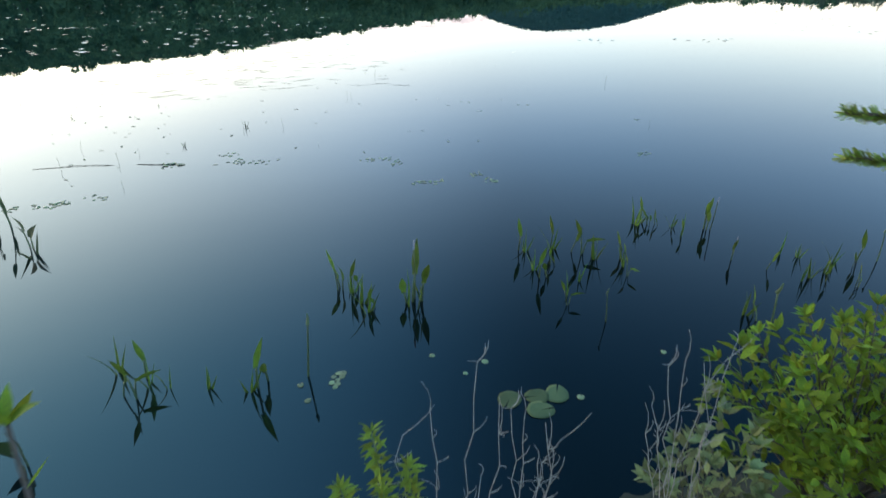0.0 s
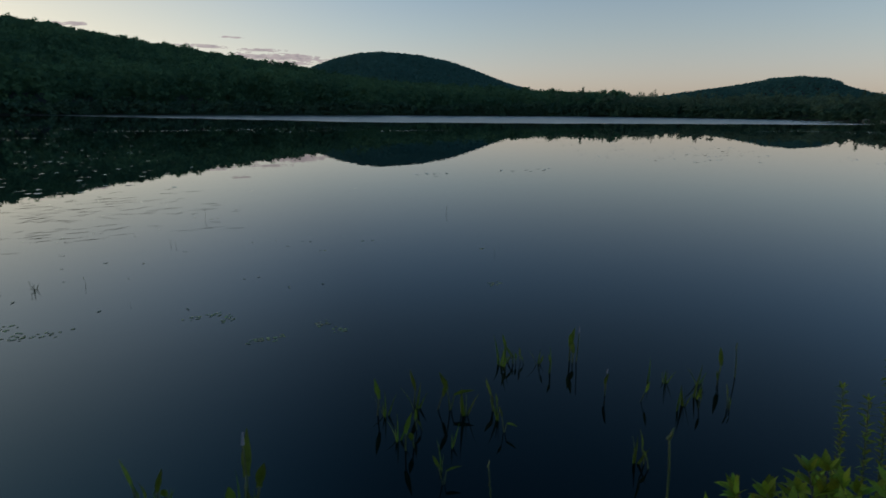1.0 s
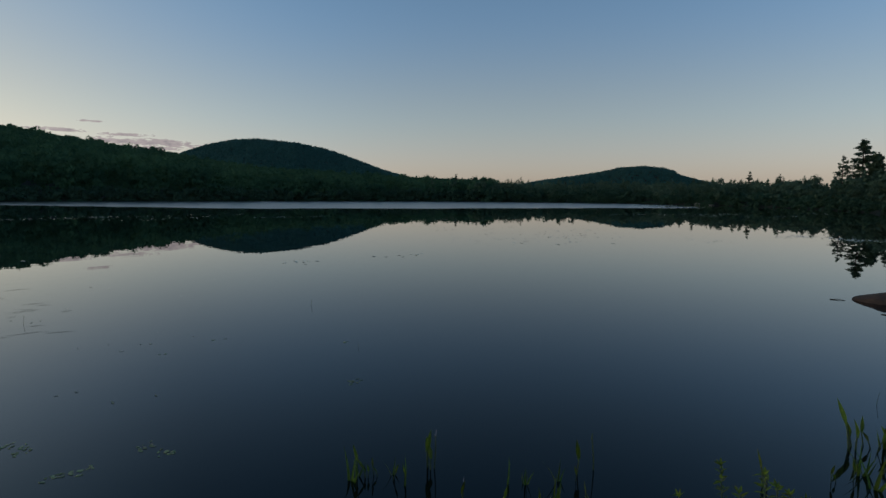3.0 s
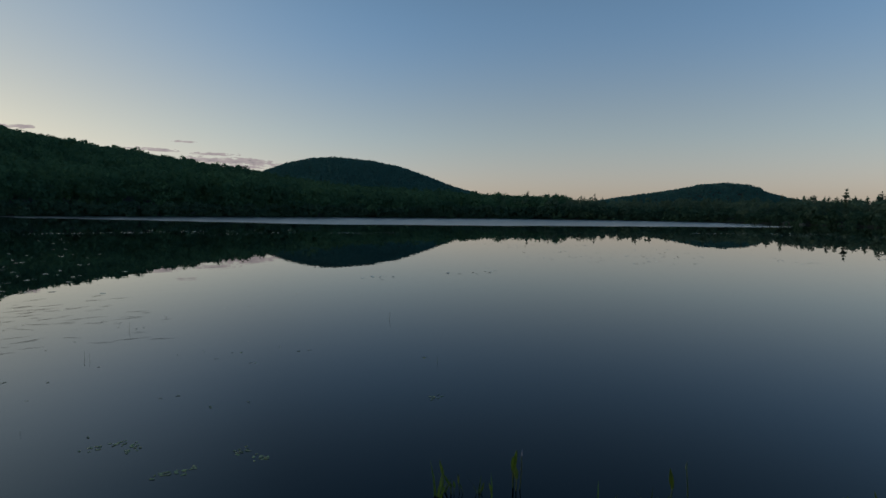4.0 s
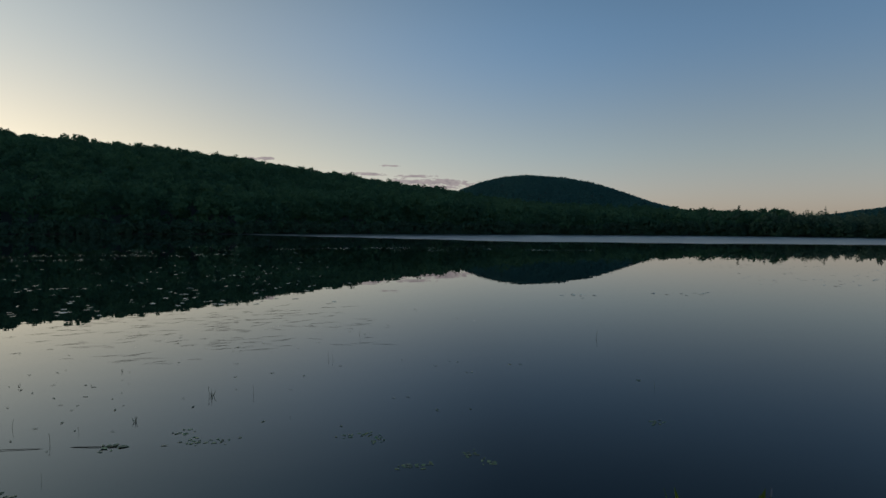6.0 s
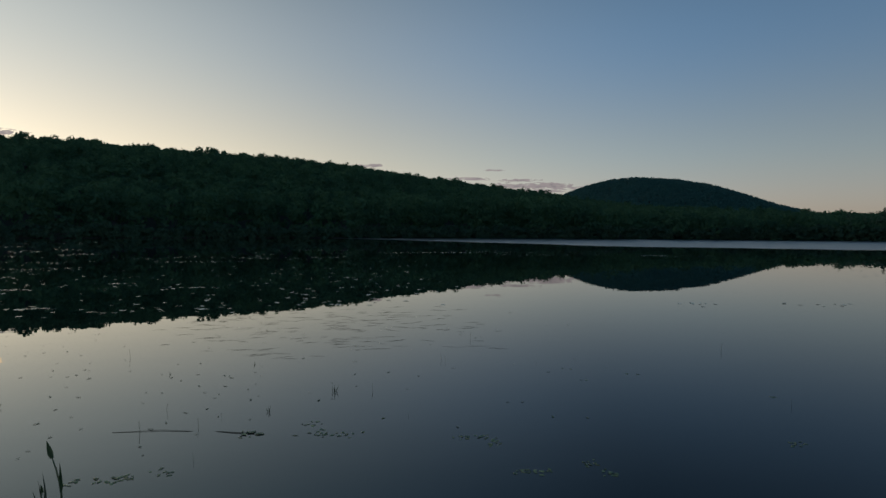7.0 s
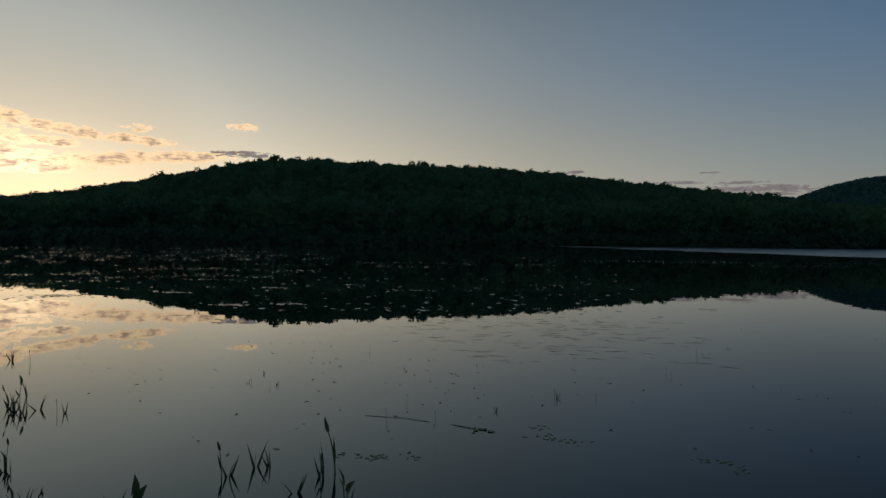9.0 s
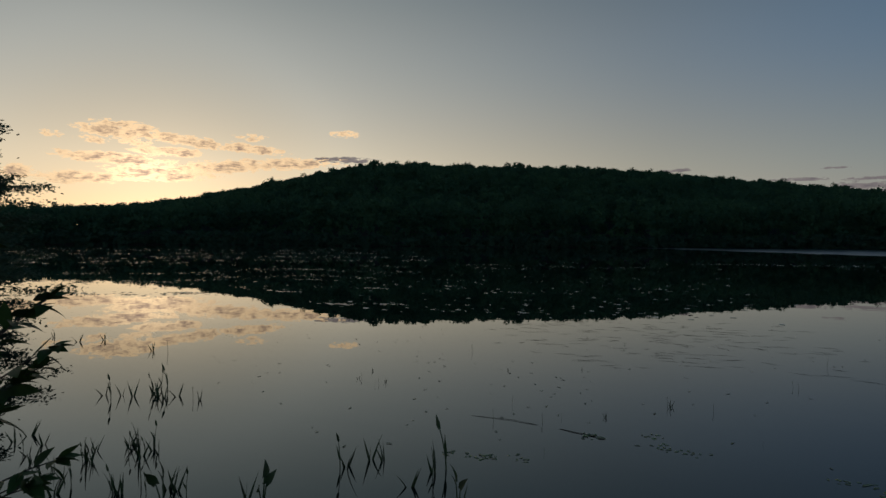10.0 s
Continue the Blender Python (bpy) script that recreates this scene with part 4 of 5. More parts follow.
def build_far_pads():
    rng = np.random.default_rng(21)
    pts, rad = [], []

    def clump(cx, cy, n, sx, sy, r):
        near = 1 / (1 + 0.00115 * math.hypot(cx, cy))
        cx, cy = cx * near, cy * near
        pts.append(np.stack([rng.normal(cx, sx, n), rng.normal(cy, sy, n)], 1))
        rad.append(np.full(n, r) * rng.uniform(0.6, 1.25, n))

    # loose pads over the cove below the hill
    for _ in range(350):
        az = rng.uniform(-63, 6)
        d = np.interp(az, [-46, -37, -29], [26.0, 22.0, 15.4]) + 36 * rng.uniform(0, 1) ** 1.5
        clump(d * math.sin(radians(az)), d * math.cos(radians(az)), rng.integers(1, 4), 0.8, 0.3, 0.06)
    # long mats farther out
    for d0, az0, az1, n in ((46, -30, -4, 40), (56, -12, 24, 46), (64, 8, 26, 22), (38, -55, -22, 50), (31, -60, -30, 40), (92, -58, -15, 30), (64, -62, -28, 34), (24, -62, -44, 30), (150, -58, -40, 16)):
        for _ in range(n):
            az = rng.uniform(az0, az1)
            d = d0 * (1 + 0.05 * math.sin(az * 0.3)) + rng.normal(0, d0 * 0.02)
            clump(d * math.sin(radians(az)), d * math.cos(radians(az)), 6, d * 0.014, 0.12, 0.055)
    # broad ragged mats in the far end of the cove
    for d0, n in ((58, 50), (72, 60), (90, 60), (115, 50), (140, 40)):
        for _ in range(n):
            az, d = rng.uniform(-62, -22), d0 + rng.normal(0, d0 * 0.04)
            clump(d * math.sin(radians(az)), d * math.cos(radians(az)), 6, d * 0.008, 0.2, 0.07 + d0 * 0.0006)
    # a few dense patches close in
    for x, y, n, s in ((-9.7, 14.9, 60, 0.55), (-11.4, 20.6, 40, 0.5), (-8.1, 15.5, 20, 0.5), (-13.8, 17.9, 30, 0.6), (-5.7, 20.9, 16, 0.35), (-16.5, 23.9, 40, 0.8), (-8.9, 22.8, 20, 0.4)):
        clump(x, y, n, s * 0.6, 0.1, 0.05)
    # thin rafts far out, each a drift along a line
    for x0, y0, x1, y1, n in ((-7.6, 62.7, 1.3, 65.9, 26), (1.8, 55.9, 9.6, 56.9, 40), (8.4, 57.0, 19.9, 58.2, 30), (24.8, 49.1, 31.4, 47.3, 40), (60.2, 33.5, 67.3, 29.5, 40), (68.6, 28.3, 75.8, 24.0, 40), (68.6, 18.7, 70.7, 15.7, 20), (-3.6, 45.5, -1.1, 45.9, 14), (-13.1, 39.2, -8.2, 40.1, 20)):
        for _ in range(n):
            f = rng.uniform(0, 1)
            clump(x0 + (x1 - x0) * f, y0 + (y1 - y0) * f, 3, 0.3, 0.14, 0.06)
    for x, y in ((27.6, 31.0), (28.2, 25.0), (28.5, 19.0), (34.7, 34.3), (29.2, 23.2), (26.8, 10.8), (26.5, 9.3), (8.7, 14.5), (12.5, 14.1), (30.8, 27.7), (26.0, 27.5)):
        clump(x, y, 9, 0.8, 0.35, 0.045)
    # thin scatter on the right-hand water
    for _ in range(40):
        d, az = rng.uniform(24, 36), rng.uniform(44, 62)
        clump(d * math.sin(radians(az)), d * math.cos(radians(az)), 3, 0.5, 0.2, 0.045)
    for d0, az0, az1 in ((88, 76, 82), (33, 80, 85), (70, 66, 74), (34, 76, 80)):
        for _ in range(14):
            az = rng.uniform(az0, az1)
            clump(d0 * math.sin(radians(az)), d0 * math.cos(radians(az)), 7, d0 * 0.02, 0.25, 0.05)
    disc_field(rng, np.concatenate(pts), np.concatenate(rad), 0.045, "distant_lily_pads", "pale lily pads scattered over the far dark water", PAD_SHEEN, "lily pads", 1.3)
    # small leaves on the open water in the middle distance
    p = []
    while len(p) < 210:
        d, az = rng.uniform(5.5, 14), rng.uniform(-46, 24)
        if az > 2 and rng.uniform() < 0.6:
            continue
        p.append((d * math.sin(radians(az)), d * math.cos(radians(az))))
    p = np.array(p)
    disc_field(rng, p, rng.uniform(0.005, 0.0115, len(p)), 0.04, "scattered_floating_leaves", "small dark leaves scattered on still water", PAD_PALE, "floating leaves", 3.0)
    # drowned grass blades lying on the surface, in drifts
    quads = []
    for _ in range(115):
        cx, cy, lie = rng.uniform(-3.5, 1.9), rng.uniform(9.2, 14.0), rng.normal(0.12, 0.3)
        for _ in range(rng.integers(1, 3)):
            a, half, wide = lie + rng.normal(0, 0.1), rng.uniform(0.06, 0.3), rng.uniform(0.0026, 0.0042)
            c = np.array([cx + rng.normal(0, 0.3), cy + rng.normal(0, 0.4), rng.uniform(0.004, 0.007)])
            way, across = np.array([math.cos(a), math.sin(a), 0.0]) * half, np.array([-math.sin(a), math.cos(a), 0.5]) * wide
            kink = across * np.array([1, 1, 0]) * rng.uniform(-1.5, 1.5)
            quads += [[c - way, c - across + kink, c + kink * 0.9, c + across + kink], [c + kink * 0.9, c - across + kink, c + way, c + across + kink]]
    tagged(new("floating_grass", quads_mesh("floating_grass", np.array(quads), STRAW)), "long straw blades lying flat on the water", "floating grass", kind="stuff")


build_far_pads()


# ---- boulders off the right bank ----
def boulder(x, y, long, wide, high, turn, seed, z=-0.03, mat=None, label="low reddish brown boulder breaking the lake's surface", group="boulders off the bank", taper=0.0):
    bm = bmesh.new()
    bmesh.ops.create_icosphere(bm, subdivisions=4, radius=1.0)
    for v in bm.verts:
        d = 1 + (0.1 if taper else 0.22) * noise.fractal(v.co * 1.1 + Vector((seed, 0, 0)), 1.0, 2.0, 4) + 0.03 * noise.noise(v.co * 6)
        lean = min(1.0, (1 + v.co.x) / math.sqrt(max(1 - v.co.x ** 2, 0.02))) ** taper if v.co.x < 0 else 1.0
        v.co.y, v.co.z = v.co.y * lean, v.co.z * lean
        v.co = Vector((v.co.x * d * long, v.co.y * d * wide, v.co.z * d * high * (1.15 - (0.42 if taper else 0.3) * abs(v.co.x + 0.35))))
    me = bpy.data.meshes.new("boulder")
    bm.to_mesh(me)
    bm.free()
    me.materials.append(mat or ROCK)
    me.polygons.foreach_set("use_smooth", [True] * len(me.polygons))
    ob = new("boulder", me)
    ob.matrix_basis = pose(x, y, z, 0, 0, turn)
    return tagged(ob, label, "boulder", group)


boulder(13.16, 1.34, 0.74, 0.42, 0.205, -84, 3.0, taper=0.2)
boulder(10.6, 0.54, 0.5, 0.3, 0.165, -82, 8.0, taper=0.2)
for az, d, long in ((68.8, 151.5, 0.7), (69.95, 146.5, 0.6), (76.9, 117.0, 0.5)):
    x, y = d * math.sin(radians(az)), d * math.cos(radians(az))
    boulder(x, y, long, 0.4, 0.3, -az, az, float(land(x, y)) + 0.1, PALE_ROCK, "pale grey boulder lying on the far lake shore", "boulders on the far shore")
boulder(4.1, 0.35, 0.26, 0.16, 0.055, 20, 5.0)
for ends in (((12.75, 2.33), (12.8, 2.1)), ((11.72, 1.42), (11.62, 1.08))):
    (x0, y0), (x1, y1) = ends
    twig = tube("floating_twig", [(x0, y0, 0.003), ((x0 + x1) / 2 + 0.03, (y0 + y1) / 2, 0.012), (x1, y1, 0.002)], (0.008, 0.004), BARK, 6)
    tagged(new("floating_twig", twig), "thin dark twig floating beside a boulder", "twig", "floating twigs")


# ---- trees that stand out from the woods ----
def pine_tree(x, y, high, wide, whorls, sprays, seed, label, bare=0.2, spray=0.5, mat=None, loose=0.0):
    """A pine: straight tapered trunk, whorls of level limbs, and needle sprays along them; bare is the clear part of the trunk, loose how far limbs stray from their whorl."""
    rng = np.random.default_rng(seed)
    t = thing("pine_tree", label, "tree", at=(x, y, float(land(x, y)) - 0.1))
    part("trunk", tube("trunk", [(0, 0, 0), (0.02 * high * 0.3, 0, high * 0.4), (0, 0.01 * high, high * 0.75), (0, 0, high)], (high * 0.016, high * 0.003), BARK, 7), t)
    verts, faces, quads = [], [], []
    for w in range(whorls):
        f = min(0.97, bare + (0.97 - bare) * (w + rng.uniform(-0.35, 0.35)) / whorls)
        reach = wide * (1 - f) ** 0.65 * rng.uniform(0.55, 1.15)
        for k in range(rng.integers(4, 7) + (3 if loose else 0)):
            a = rng.uniform(0, 6.283)
            r = reach * rng.uniform(0.5, 1.2)
            way = np.array([math.cos(a), math.sin(a), rng.uniform(-0.05, 0.22)])
            g = f
            if loose:
                g = min(0.97, f + rng.uniform(-loose, loose) / whorls)
                r = wide * (1 - g) ** 0.65 * rng.uniform(0.35, 1.15)
                way[2] = rng.uniform(-0.08, 0.26)
            root, tip = np.array([0, 0, high * g]), np.array([0, 0, high * g]) + way * r
            o = len(verts)
            side = np.array([-math.sin(a), math.cos(a), 0]) * 0.012 * high * 0.18
            verts += [tuple(root + side), tuple(root - side), tuple(tip), tuple(root + np.array([0, 0, -0.04]))]
            faces += [(o, o + 1, o + 2), (o + 1, o + 3, o + 2), (o + 3, o, o + 2)]
            at = root + np.outer(rng.uniform(0.3, 1.05, sprays), way * r) + rng.normal(0, (0.03 if loose else 0.045) * wide, (sprays, 3)) * [1, 1, 0.5]
            quads.append(leaf_quads(rng, at, np.tile([0.1, 0.0, 1.0], (sprays, 1)), np.full(sprays, spray), 0.45 + 0.4 * (loose > 0)))
    part("limbs", mesh_of("limbs", verts, faces, BARK), t)
    top = np.array([[0, 0, high * 0.985]] * 6) + rng.normal(0, 0.12, (6, 3))
    quads.append(leaf_quads(rng, top, np.tile([0.3, 0.2, 1.0], (6, 1)), np.full(6, spray * 0.7), 0.6))
    part("needles", quads_mesh("needles", np.concatenate(quads), mat or FIRS), t)
    return t


def polar(az, d):
    return d * math.sin(radians(az)), d * math.cos(radians(az))


pine_tree(*polar(80.9, 116), 10.8, 3.9, 24, 46, 1, "tall ragged white pine on the lake shore", 0.12, 0.17, loose=1.0)
pine_tree(*polar(79.6, 116), 8.2, 2.7, 9, 22, 2, "thin half-bare pine on the lake shore", 0.3, 0.16, loose=0.6)
pine_tree(*polar(81.8, 114), 8.4, 3.4, 20, 24, 3, "dark full pine on the lake shore", 0.1, 0.32, loose=1.0)
pine_tree(*polar(82.7, 109), 7.8, 2.2, 15, 14, 4, "small pointed spruce on the lake shore", 0.05, 0.28)
pine_tree(*polar(83.5, 105), 9.1, 3.4, 16, 20, 5, "dark spreading pine on the lake shore", 0.08, 0.32, loose=1.0)
pine_tree(*polar(84.3, 100), 10.1, 3.6, 16, 20, 6, "dark spreading pine on the lake shore", 0.08, 0.32, loose=1.0)
pine_tree(*polar(77.7, 146), 6.1, 1.5, 14, 6, 7, "small pointed spruce on the lake shore", 0.05, 0.32)
pine_tree(*polar(75.2, 153), 6.4, 1.4, 12, 6, 8, "small pointed spruce on the lake shore", 0.05, 0.32)
pine_tree(*polar(72.9, 159), 7.3, 1.7, 12, 5, 9, "thin spruce above the far shore woods", 0.1, 0.45)
pine_tree(*polar(46.3, 236), 9.5, 1.6, 9, 4, 10, "thin old pine above the far shore woods", 0.45, 0.5)
pine_tree(*polar(48.0, 236), 8.0, 1.3, 8, 3, 11, "thin old pine above the far shore woods", 0.45, 0.45)
pine_tree(*polar(49.9, 236), 7.5, 1.6, 9, 4, 12, "thin old pine above the far shore woods", 0.4, 0.5)
pine_tree(*polar(51.6, 238), 6.2, 1.4, 9, 4, 14, "thin old pine above the far shore woods", 0.4, 0.45)
pine_tree(*polar(-62.0, 26), 8.4, 3.7, 34, 260, 13, "dark pine leaning out over the near cove", 0.02, 0.075)


# ---- shrubs, shoots and twigs on the near bank ----
def shape_leaf(name, mat, ratio, bend):
    return blade(name, (0, 0, 0), (1, 0, 0), 1.0, ratio, mat, bend, 0.25, 0.45, (0, 0, 1))


OVAL_LEAVES = [shape_leaf("leaf", SHRUB, 0.34, b) for b in (0.1, 0.3, -0.1)]
DARK_LEAVES = [shape_leaf("leaf", SHRUB_DARK, 0.42, b) for b in (0.15, 0.35, -0.05)]
PALE_LEAVES = [shape_leaf("leaf", PALE_GREEN, 0.42, b) for b in (0.1, 0.3, -0.1)]
NARROW_LEAVES = [shape_leaf("leaf", SHOOT, 0.26, b) for b in (0.15, 0.4, 0.0)]


def set_leaf(rng, parent, meshes, at, way, size, origin):
    ob = new("leaf", meshes[rng.integers(len(meshes))])
    ob.parent = parent
    way = Vector(way).normalized()
    turn = way.to_track_quat("X", "Z").to_matrix().to_4x4()
    ob.matrix_basis = Matrix.Translation(Vector(at) - Vector(origin)) @ turn @ Matrix.Rotation(rng.normal(0, 0.5), 4, "X") @ Matrix.Scale(size * rng.uniform(0.7, 1.2), 4)


def leafy(rng, parent, meshes, origin, a, b, sag, size, count, start, wood, thick=(0.005, 0.002), droop=0.0, level=1.0, ahead=(0.5, 1.3)):
    """A twig from a to b with leaves along it, alternate, and a tuft at its tip."""
    line = [p - Vector(origin) for p in bowed(a, b, sag)]
    part("branch", tube("branch", line, thick, wood), parent)
    n = len(line) - 1
    way = (line[-1] - line[-2]).normalized()
    side = way.cross(Vector((0, 0, 1)))
    side = (side if side.length > 0.1 else Vector((1, 0, 0))).normalized()
    up = side.cross(way)
    for k in range(count):
        f = start + (1 - start) * k / max(1, count - 1)
        i = min(n - 1, int(f * n))
        at = line[i].lerp(line[i + 1], f * n - i)
        ang = k * 2.4 + rng.uniform(-0.4, 0.4)
        out = side * math.cos(ang) + up * (math.sin(ang) * level)
        set_leaf(rng, parent, meshes, at + Vector(origin), out + way * rng.uniform(*ahead) - Vector((0, 0, droop)), size, origin)
    for k in range(6):
        ang = k * 1.05 + rng.uniform(-0.3, 0.3)
        set_leaf(rng, parent, meshes, line[-1] + Vector(origin), way * 1.2 + side * math.cos(ang) + up * (math.sin(ang) * level), size * 0.85, origin)


def bank_bush():
    rng = np.random.default_rng(31)
    o = (1.42, 0.40, float(land(1.42, 0.40)) - 0.02)
    t = thing("sweet_gale_bush", "leafy olive green bush at the water's edge", "bush", at=o)
    for k in range(108):
        a = rng.uniform(0, 6.283)
        d = rng.uniform(0.05, 1.0) ** 0.6
        tip = Vector((o[0] + d * 0.58 * math.cos(a), o[1] + d * 0.36 * math.sin(a), o[2] + rng.uniform(0.5, 0.78) * (1.1 - 0.4 * d)))
        leafy(rng, t, OVAL_LEAVES, o, (o[0] + 0.1 * math.cos(a), o[1] + 0.06 * math.sin(a), o[2]), tip, (rng.normal(0, 0.04), rng.normal(0, 0.04), 0.04), 0.07, 14, 0.3, BARK, (0.004, 0.0015))
    return t


def low_bush(origin, label):
    """A low twiggy bush with small pale leaves."""
    rng = np.random.default_rng(33)
    o = (*origin, float(land(*origin)) - 0.02)
    t = thing("meadow_bush", label, "bush", at=o)
    for k in range(20):
        a = rng.uniform(0, 6.283)
        tip = (o[0] + rng.uniform(0.05, 0.22) * math.cos(a), o[1] + rng.uniform(0.05, 0.16) * math.sin(a), o[2] + rng.uniform(0.28, 0.56))
        leafy(rng, t, PALE_LEAVES, o, o, tip, (rng.normal(0, 0.03), 0, 0.03), 0.055, 9, 0.4, BARK, (0.0022, 0.0009))
    return t


def meadow_shoots(rows, group, size, count, ahead=(0.5, 1.3)):
    rng = np.random.default_rng(37)
    for x, y, top, lean in rows:
        o = (x, y, float(land(x, y)) - 0.02)
        t = thing("meadowsweet_shoot", "upright green leafy shoot at the water's edge", "plant", group, at=o)
        leafy(rng, t, NARROW_LEAVES, o, o, (x + lean, y + 0.04, top + 0.1), (0.03, 0.0, 0.0), size, count, 0.18, STEM, (0.004, 0.002), ahead=ahead)


def bare_twigs(origin, tips, label):
    rng = np.random.default_rng(41)
    o = (*origin, float(land(*origin)) - 0.03)
    t = thing("dead_shrub", label, "dead shrub", at=o)
    for x, y, z in tips:
        root = Vector((rng.uniform(-0.05, 0.05), rng.uniform(-0.05, 0.05), 0))
        tip = Vector((x, y, z)) - Vector(o)
        line = bowed(root, tip, (rng.normal(0, 0.03), rng.normal(0, 0.02), 0.0), 9)
        line = [p + Vector((rng.normal(0, 0.0075), rng.normal(0, 0.006), 0)) if 0 < i < 9 else p for i, p in enumerate(line)]
        stem = part("branch", tube("branch", line, (0.0021, 0.0009), TWIG), t)
        for k in range(11):
            i = rng.integers(3, 10)
            end = line[i] + Vector((rng.normal(0, 0.022), rng.normal(0, 0.02), rng.uniform(0.008, 0.05 if k > 2 else 0.12)))
            part("twig", tube("twig", bowed(line[i], end, (0.01, 0, 0), 3), (0.0011, 0.0006), TWIG), stem)


def fir_sapling(origin, boughs, label):
    """A young fir: trunk and flat boughs set with needles on both sides."""
    rng = np.random.default_rng(43)
    o = (*origin, float(land(*origin)) - 0.03)
    t = thing("fir_sapling", label, "fir sapling", at=o)
    part("trunk", tube("trunk", [(0, 0, 0), (0.01, 0.01, 0.9), (0, 0, 2.0)], (0.022, 0.006), BARK, 7), t)
    for x, y, z in boughs:
        tip = Vector((x, y, z)) - Vector(o)
        root = Vector((0, 0, tip.z - 0.05))
        line = bowed(root, tip, (0, 0, 0.02), 8)
        bough = part("bough", tube("bough", line, (0.004, 0.0015), BARK), t)
        way = (tip - root).normalized()
        side = way.cross(Vector((0, 0, 1))).normalized()
        quads = []
        legs = [(line[0], line[-1])]
        for k in range(2):
            p = line[2 + 2 * k]
            for s in (-1, 1):
                legs.append((p, p + (way * 0.8 + side * s * 0.6).normalized() * (0.1 - 0.02 * k)))
        for p, q in legs:
            m = int((q - p).length / 0.00028)
            w = (q - p).normalized()
            sd = w.cross(Vector((0, 0, 1))).normalized()
            up = sd.cross(w)
            for k in range(m):
                c, a = p.lerp(q, (k + 0.5) / m), rng.uniform(0, 6.283)
                d = (sd * math.cos(a) + up * (0.7 * math.sin(a) + 0.2) + w * rng.uniform(0.4, 0.9)).normalized() * rng.uniform(0.008, 0.012)
                h = w.cross(d).normalized() * 0.0012 if k % 2 else w * 0.0014
                quads.append([c - h, c + h, c + d + h * 0.6, c + d - h * 0.6])
        part("needles", quads_mesh("needles", np.array([[tuple(v) for v in q] for q in quads]), NEEDLE), bough, "yellow green fir needles")


bank_bush()
low_bush((0.78, 0.36), "low twiggy bush with pale straw green leaves")
meadow_shoots([(2.14, 0.654, 0.77, -0.05), (2.282, 0.575, 0.862, -0.05), (2.323, 0.45, 0.856, -0.05), (2.163, 0.387, 0.869, 0.02), (2.231, 0.362, 0.835, 0), (2.253, 0.33, 0.806, 0.03), (2.114, 0.48, 0.832, 0.02), (2.019, 0.406, 0.848, 0.03),
               (1.999, 0.536, 0.809, -0.02), (2.101, 0.335, 0.866, -0.02), (2.168, 0.27, 0.837, 0.03), (2.129, 0.307, 0.832, 0), (2.226, 0.137, 0.882, 0.02), (2.122, 0.09, 0.904, 0.03), (2.085, 0.004, 0.974, 0), (2.124, 0.169, 0.873, 0)], "shoots on the bank", 0.031, 150, (0.3, 0.9))
meadow_shoots([(-0.24, 0.42, 0.73, 0.0), (-0.2, 0.38, 0.63, 0.04), (-0.29, 0.38, 0.61, -0.04), (-0.23, 0.36, 0.58, 0.0)], "shoots before the bank", 0.042, 170, (0.15, 0.6))
bare_twigs((-0.07, 0.37), [(0.014, 0.42, 1.014), (-0.102, 0.42, 0.897), (0.079, 0.42, 0.873), (-0.171, 0.42, 0.838)], "bare grey branching twigs of a dead shrub")
bare_twigs((0.13, 0.32), [(0.092, 0.38, 0.886), (0.131, 0.38, 0.844), (0.193, 0.38, 0.813), (0.244, 0.38, 0.739), (0.023, 0.38, 0.685), (0.17, 0.36, 0.7), (0.21, 0.35, 0.68)], "bare grey branching twigs of a dead shrub")
bare_twigs((0.6, 0.27), [(0.483, 0.32, 0.973), (0.533, 0.32, 0.98), (0.594, 0.32, 0.956), (0.665, 0.32, 0.95), (0.683, 0.32, 1.001), (0.459, 0.32, 0.852), (0.44, 0.3, 0.78)], "bare grey twigs standing beside the leafy bush")
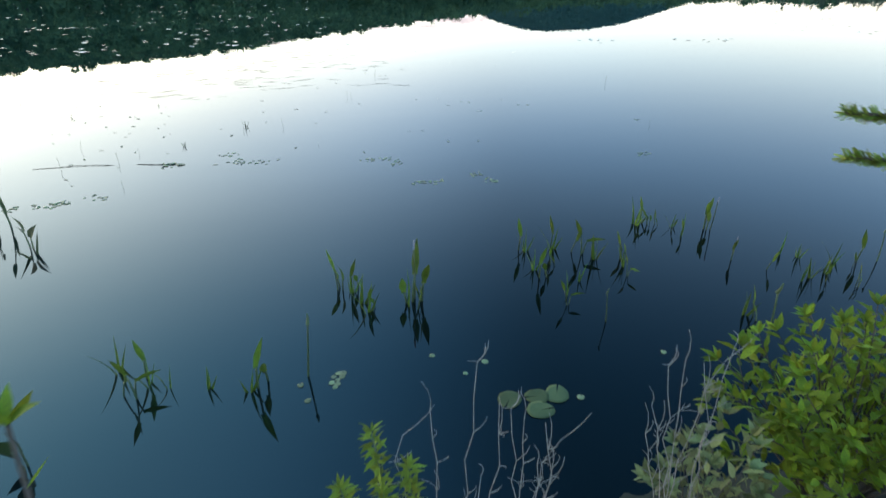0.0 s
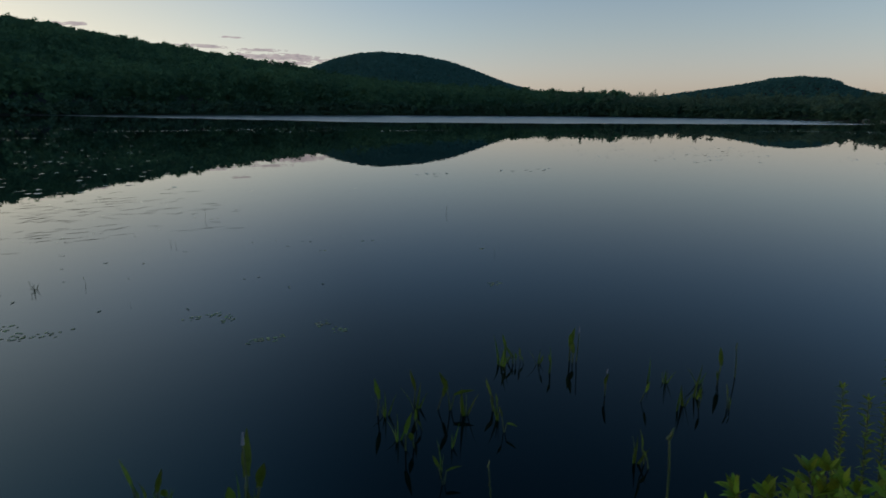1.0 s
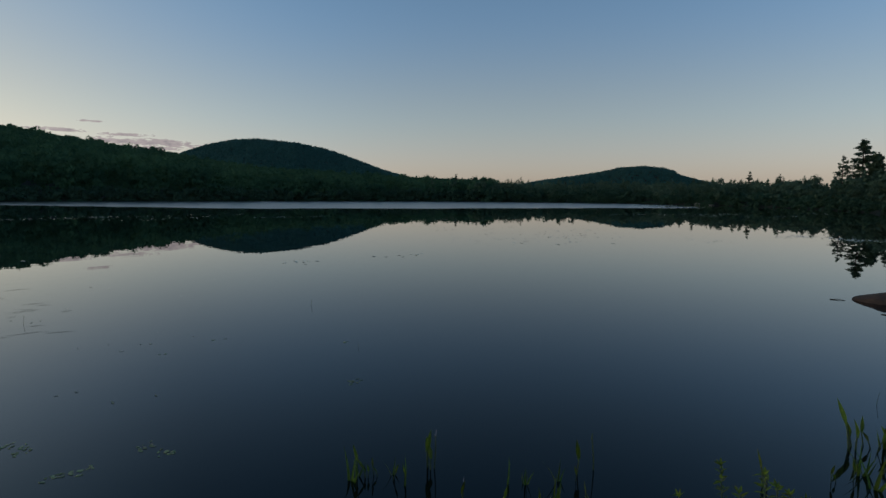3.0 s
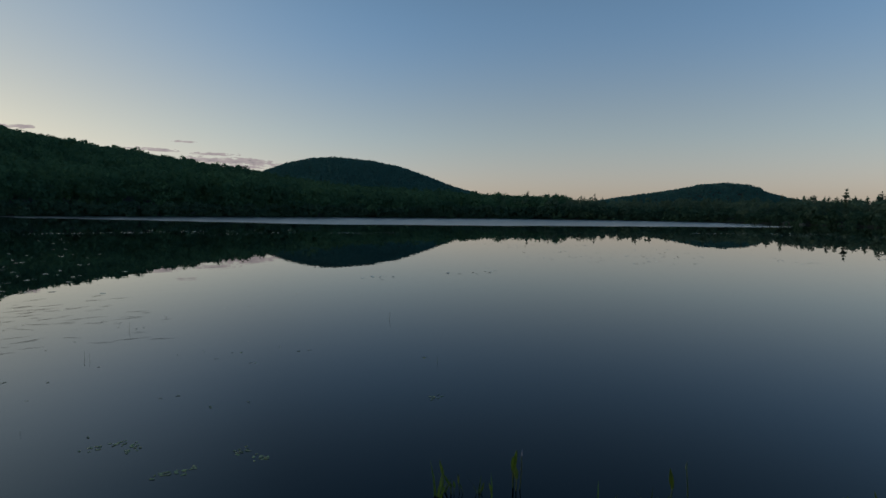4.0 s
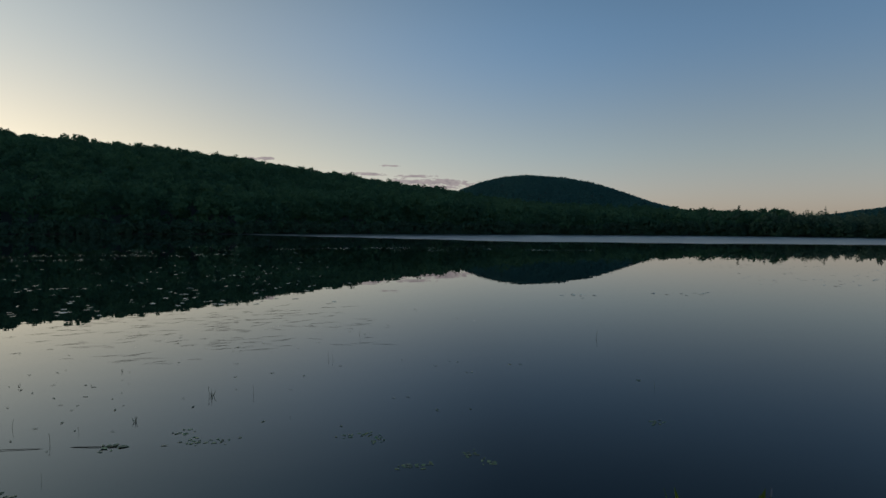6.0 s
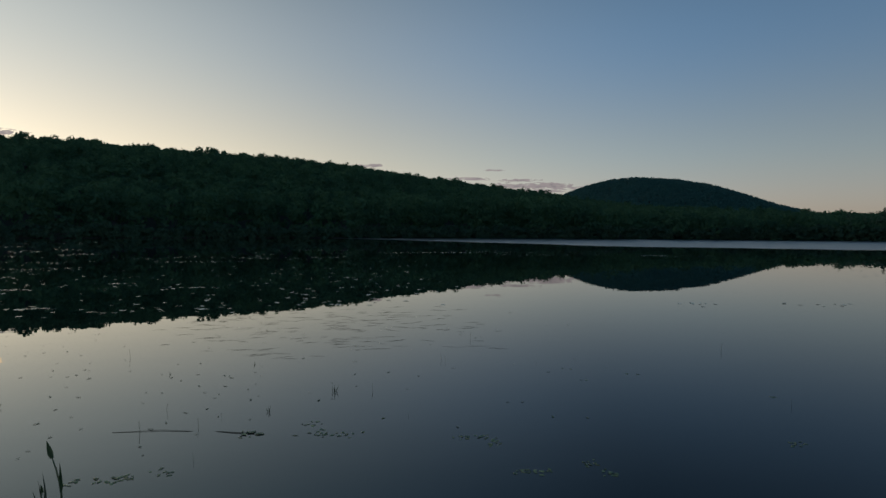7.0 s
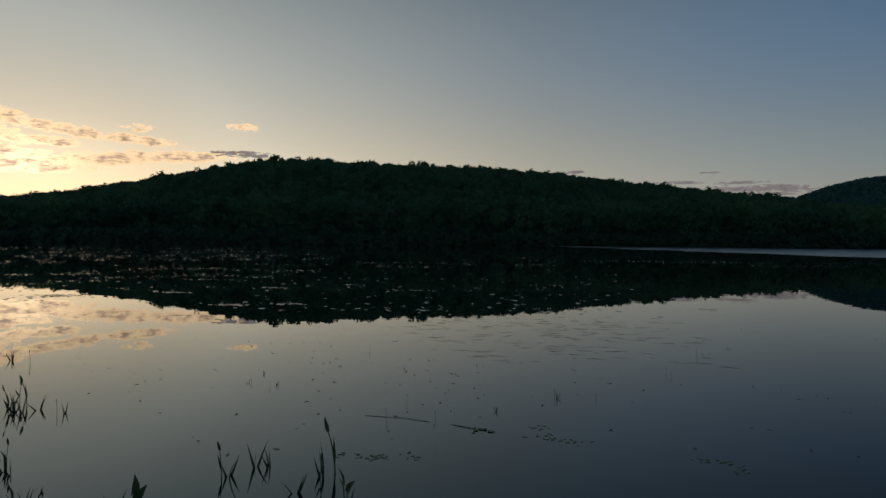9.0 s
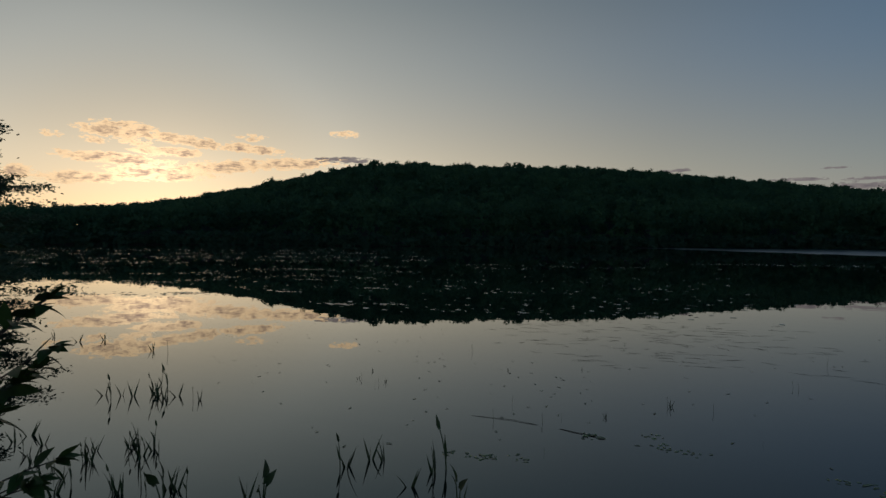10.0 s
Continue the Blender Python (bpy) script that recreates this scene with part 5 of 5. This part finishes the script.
fir_sapling((0.72, -0.75), [(0.08, -0.23, 1.745), (0.085, -0.24, 1.708), (0.35, -0.5, 1.5), (0.5, -0.45, 1.3)], "young fir sapling with flat green boughs on the bank")
fir_sapling((1.45, -0.3), [(1.053, -0.044, 1.742), (1.081, -0.042, 1.652), (1.1, 0.1, 1.3), (1.3, 0.1, 1.1)], "young fir sapling with flat green boughs on the bank")


def left_shrub():
    rng = np.random.default_rng(47)
    o = (-3.25, 1.1, float(land(-3.25, 1.1)) - 0.02)
    t = thing("alder_shrub", "dark leafy alder shrub overhanging the water's edge", "shrub", at=o)
    for x, y, z in ((-2.74, 1.28, 1.67), (-2.8, 1.24, 1.61), (-2.72, 1.28, 1.5), (-2.76, 1.26, 1.43), (-2.82, 1.22, 1.38), (-2.86, 1.18, 1.28), (-2.68, 1.27, 1.12), (-2.72, 1.2, 1.06),
                    (-2.78, 1.24, 1.02), (-2.9, 1.15, 1.47), (-2.92, 1.15, 1.63), (-2.85, 1.1, 1.0), (-2.95, 1.1, 1.8), (-2.93, 1.2, 1.9)):
        root = (o[0] + rng.uniform(-0.05, 0.05), o[1], o[2] + (z - 0.3) * 0.75)
        leafy(rng, t, DARK_LEAVES, o, root, (x, y, z), (0.0, 0, 0.05), 0.105, 9, 0.42, BARK, (0.006, 0.0022), 0.2, 0.35, (0.2, 0.8))
    for k in range(5):
        part("stem", tube("stem", bowed((0.04 * k - 0.08, 0.02 * k, 0), (0.05 * k - 0.1, 0.03, 1.3 + 0.1 * k), (0.03, 0, 0)), (0.014, 0.006), BARK), t)
    return t


left_shrub()


def bank_sapling():
    """A broad-leaved sapling by the start of the path, with one spray close to the eye."""
    rng = np.random.default_rng(53)
    o = (-0.72, -0.3, float(land(-0.72, -0.3)) - 0.02)
    t = thing("alder_sapling", "thin sapling with yellow green leaves on the bank", "sapling", at=o)
    leafy(rng, t, OVAL_LEAVES, o, o, (-0.62, -0.18, 1.535), (0.02, 0, 0.0), 0.042, 2, 0.95, BARK, (0.006, 0.002))


bank_sapling()
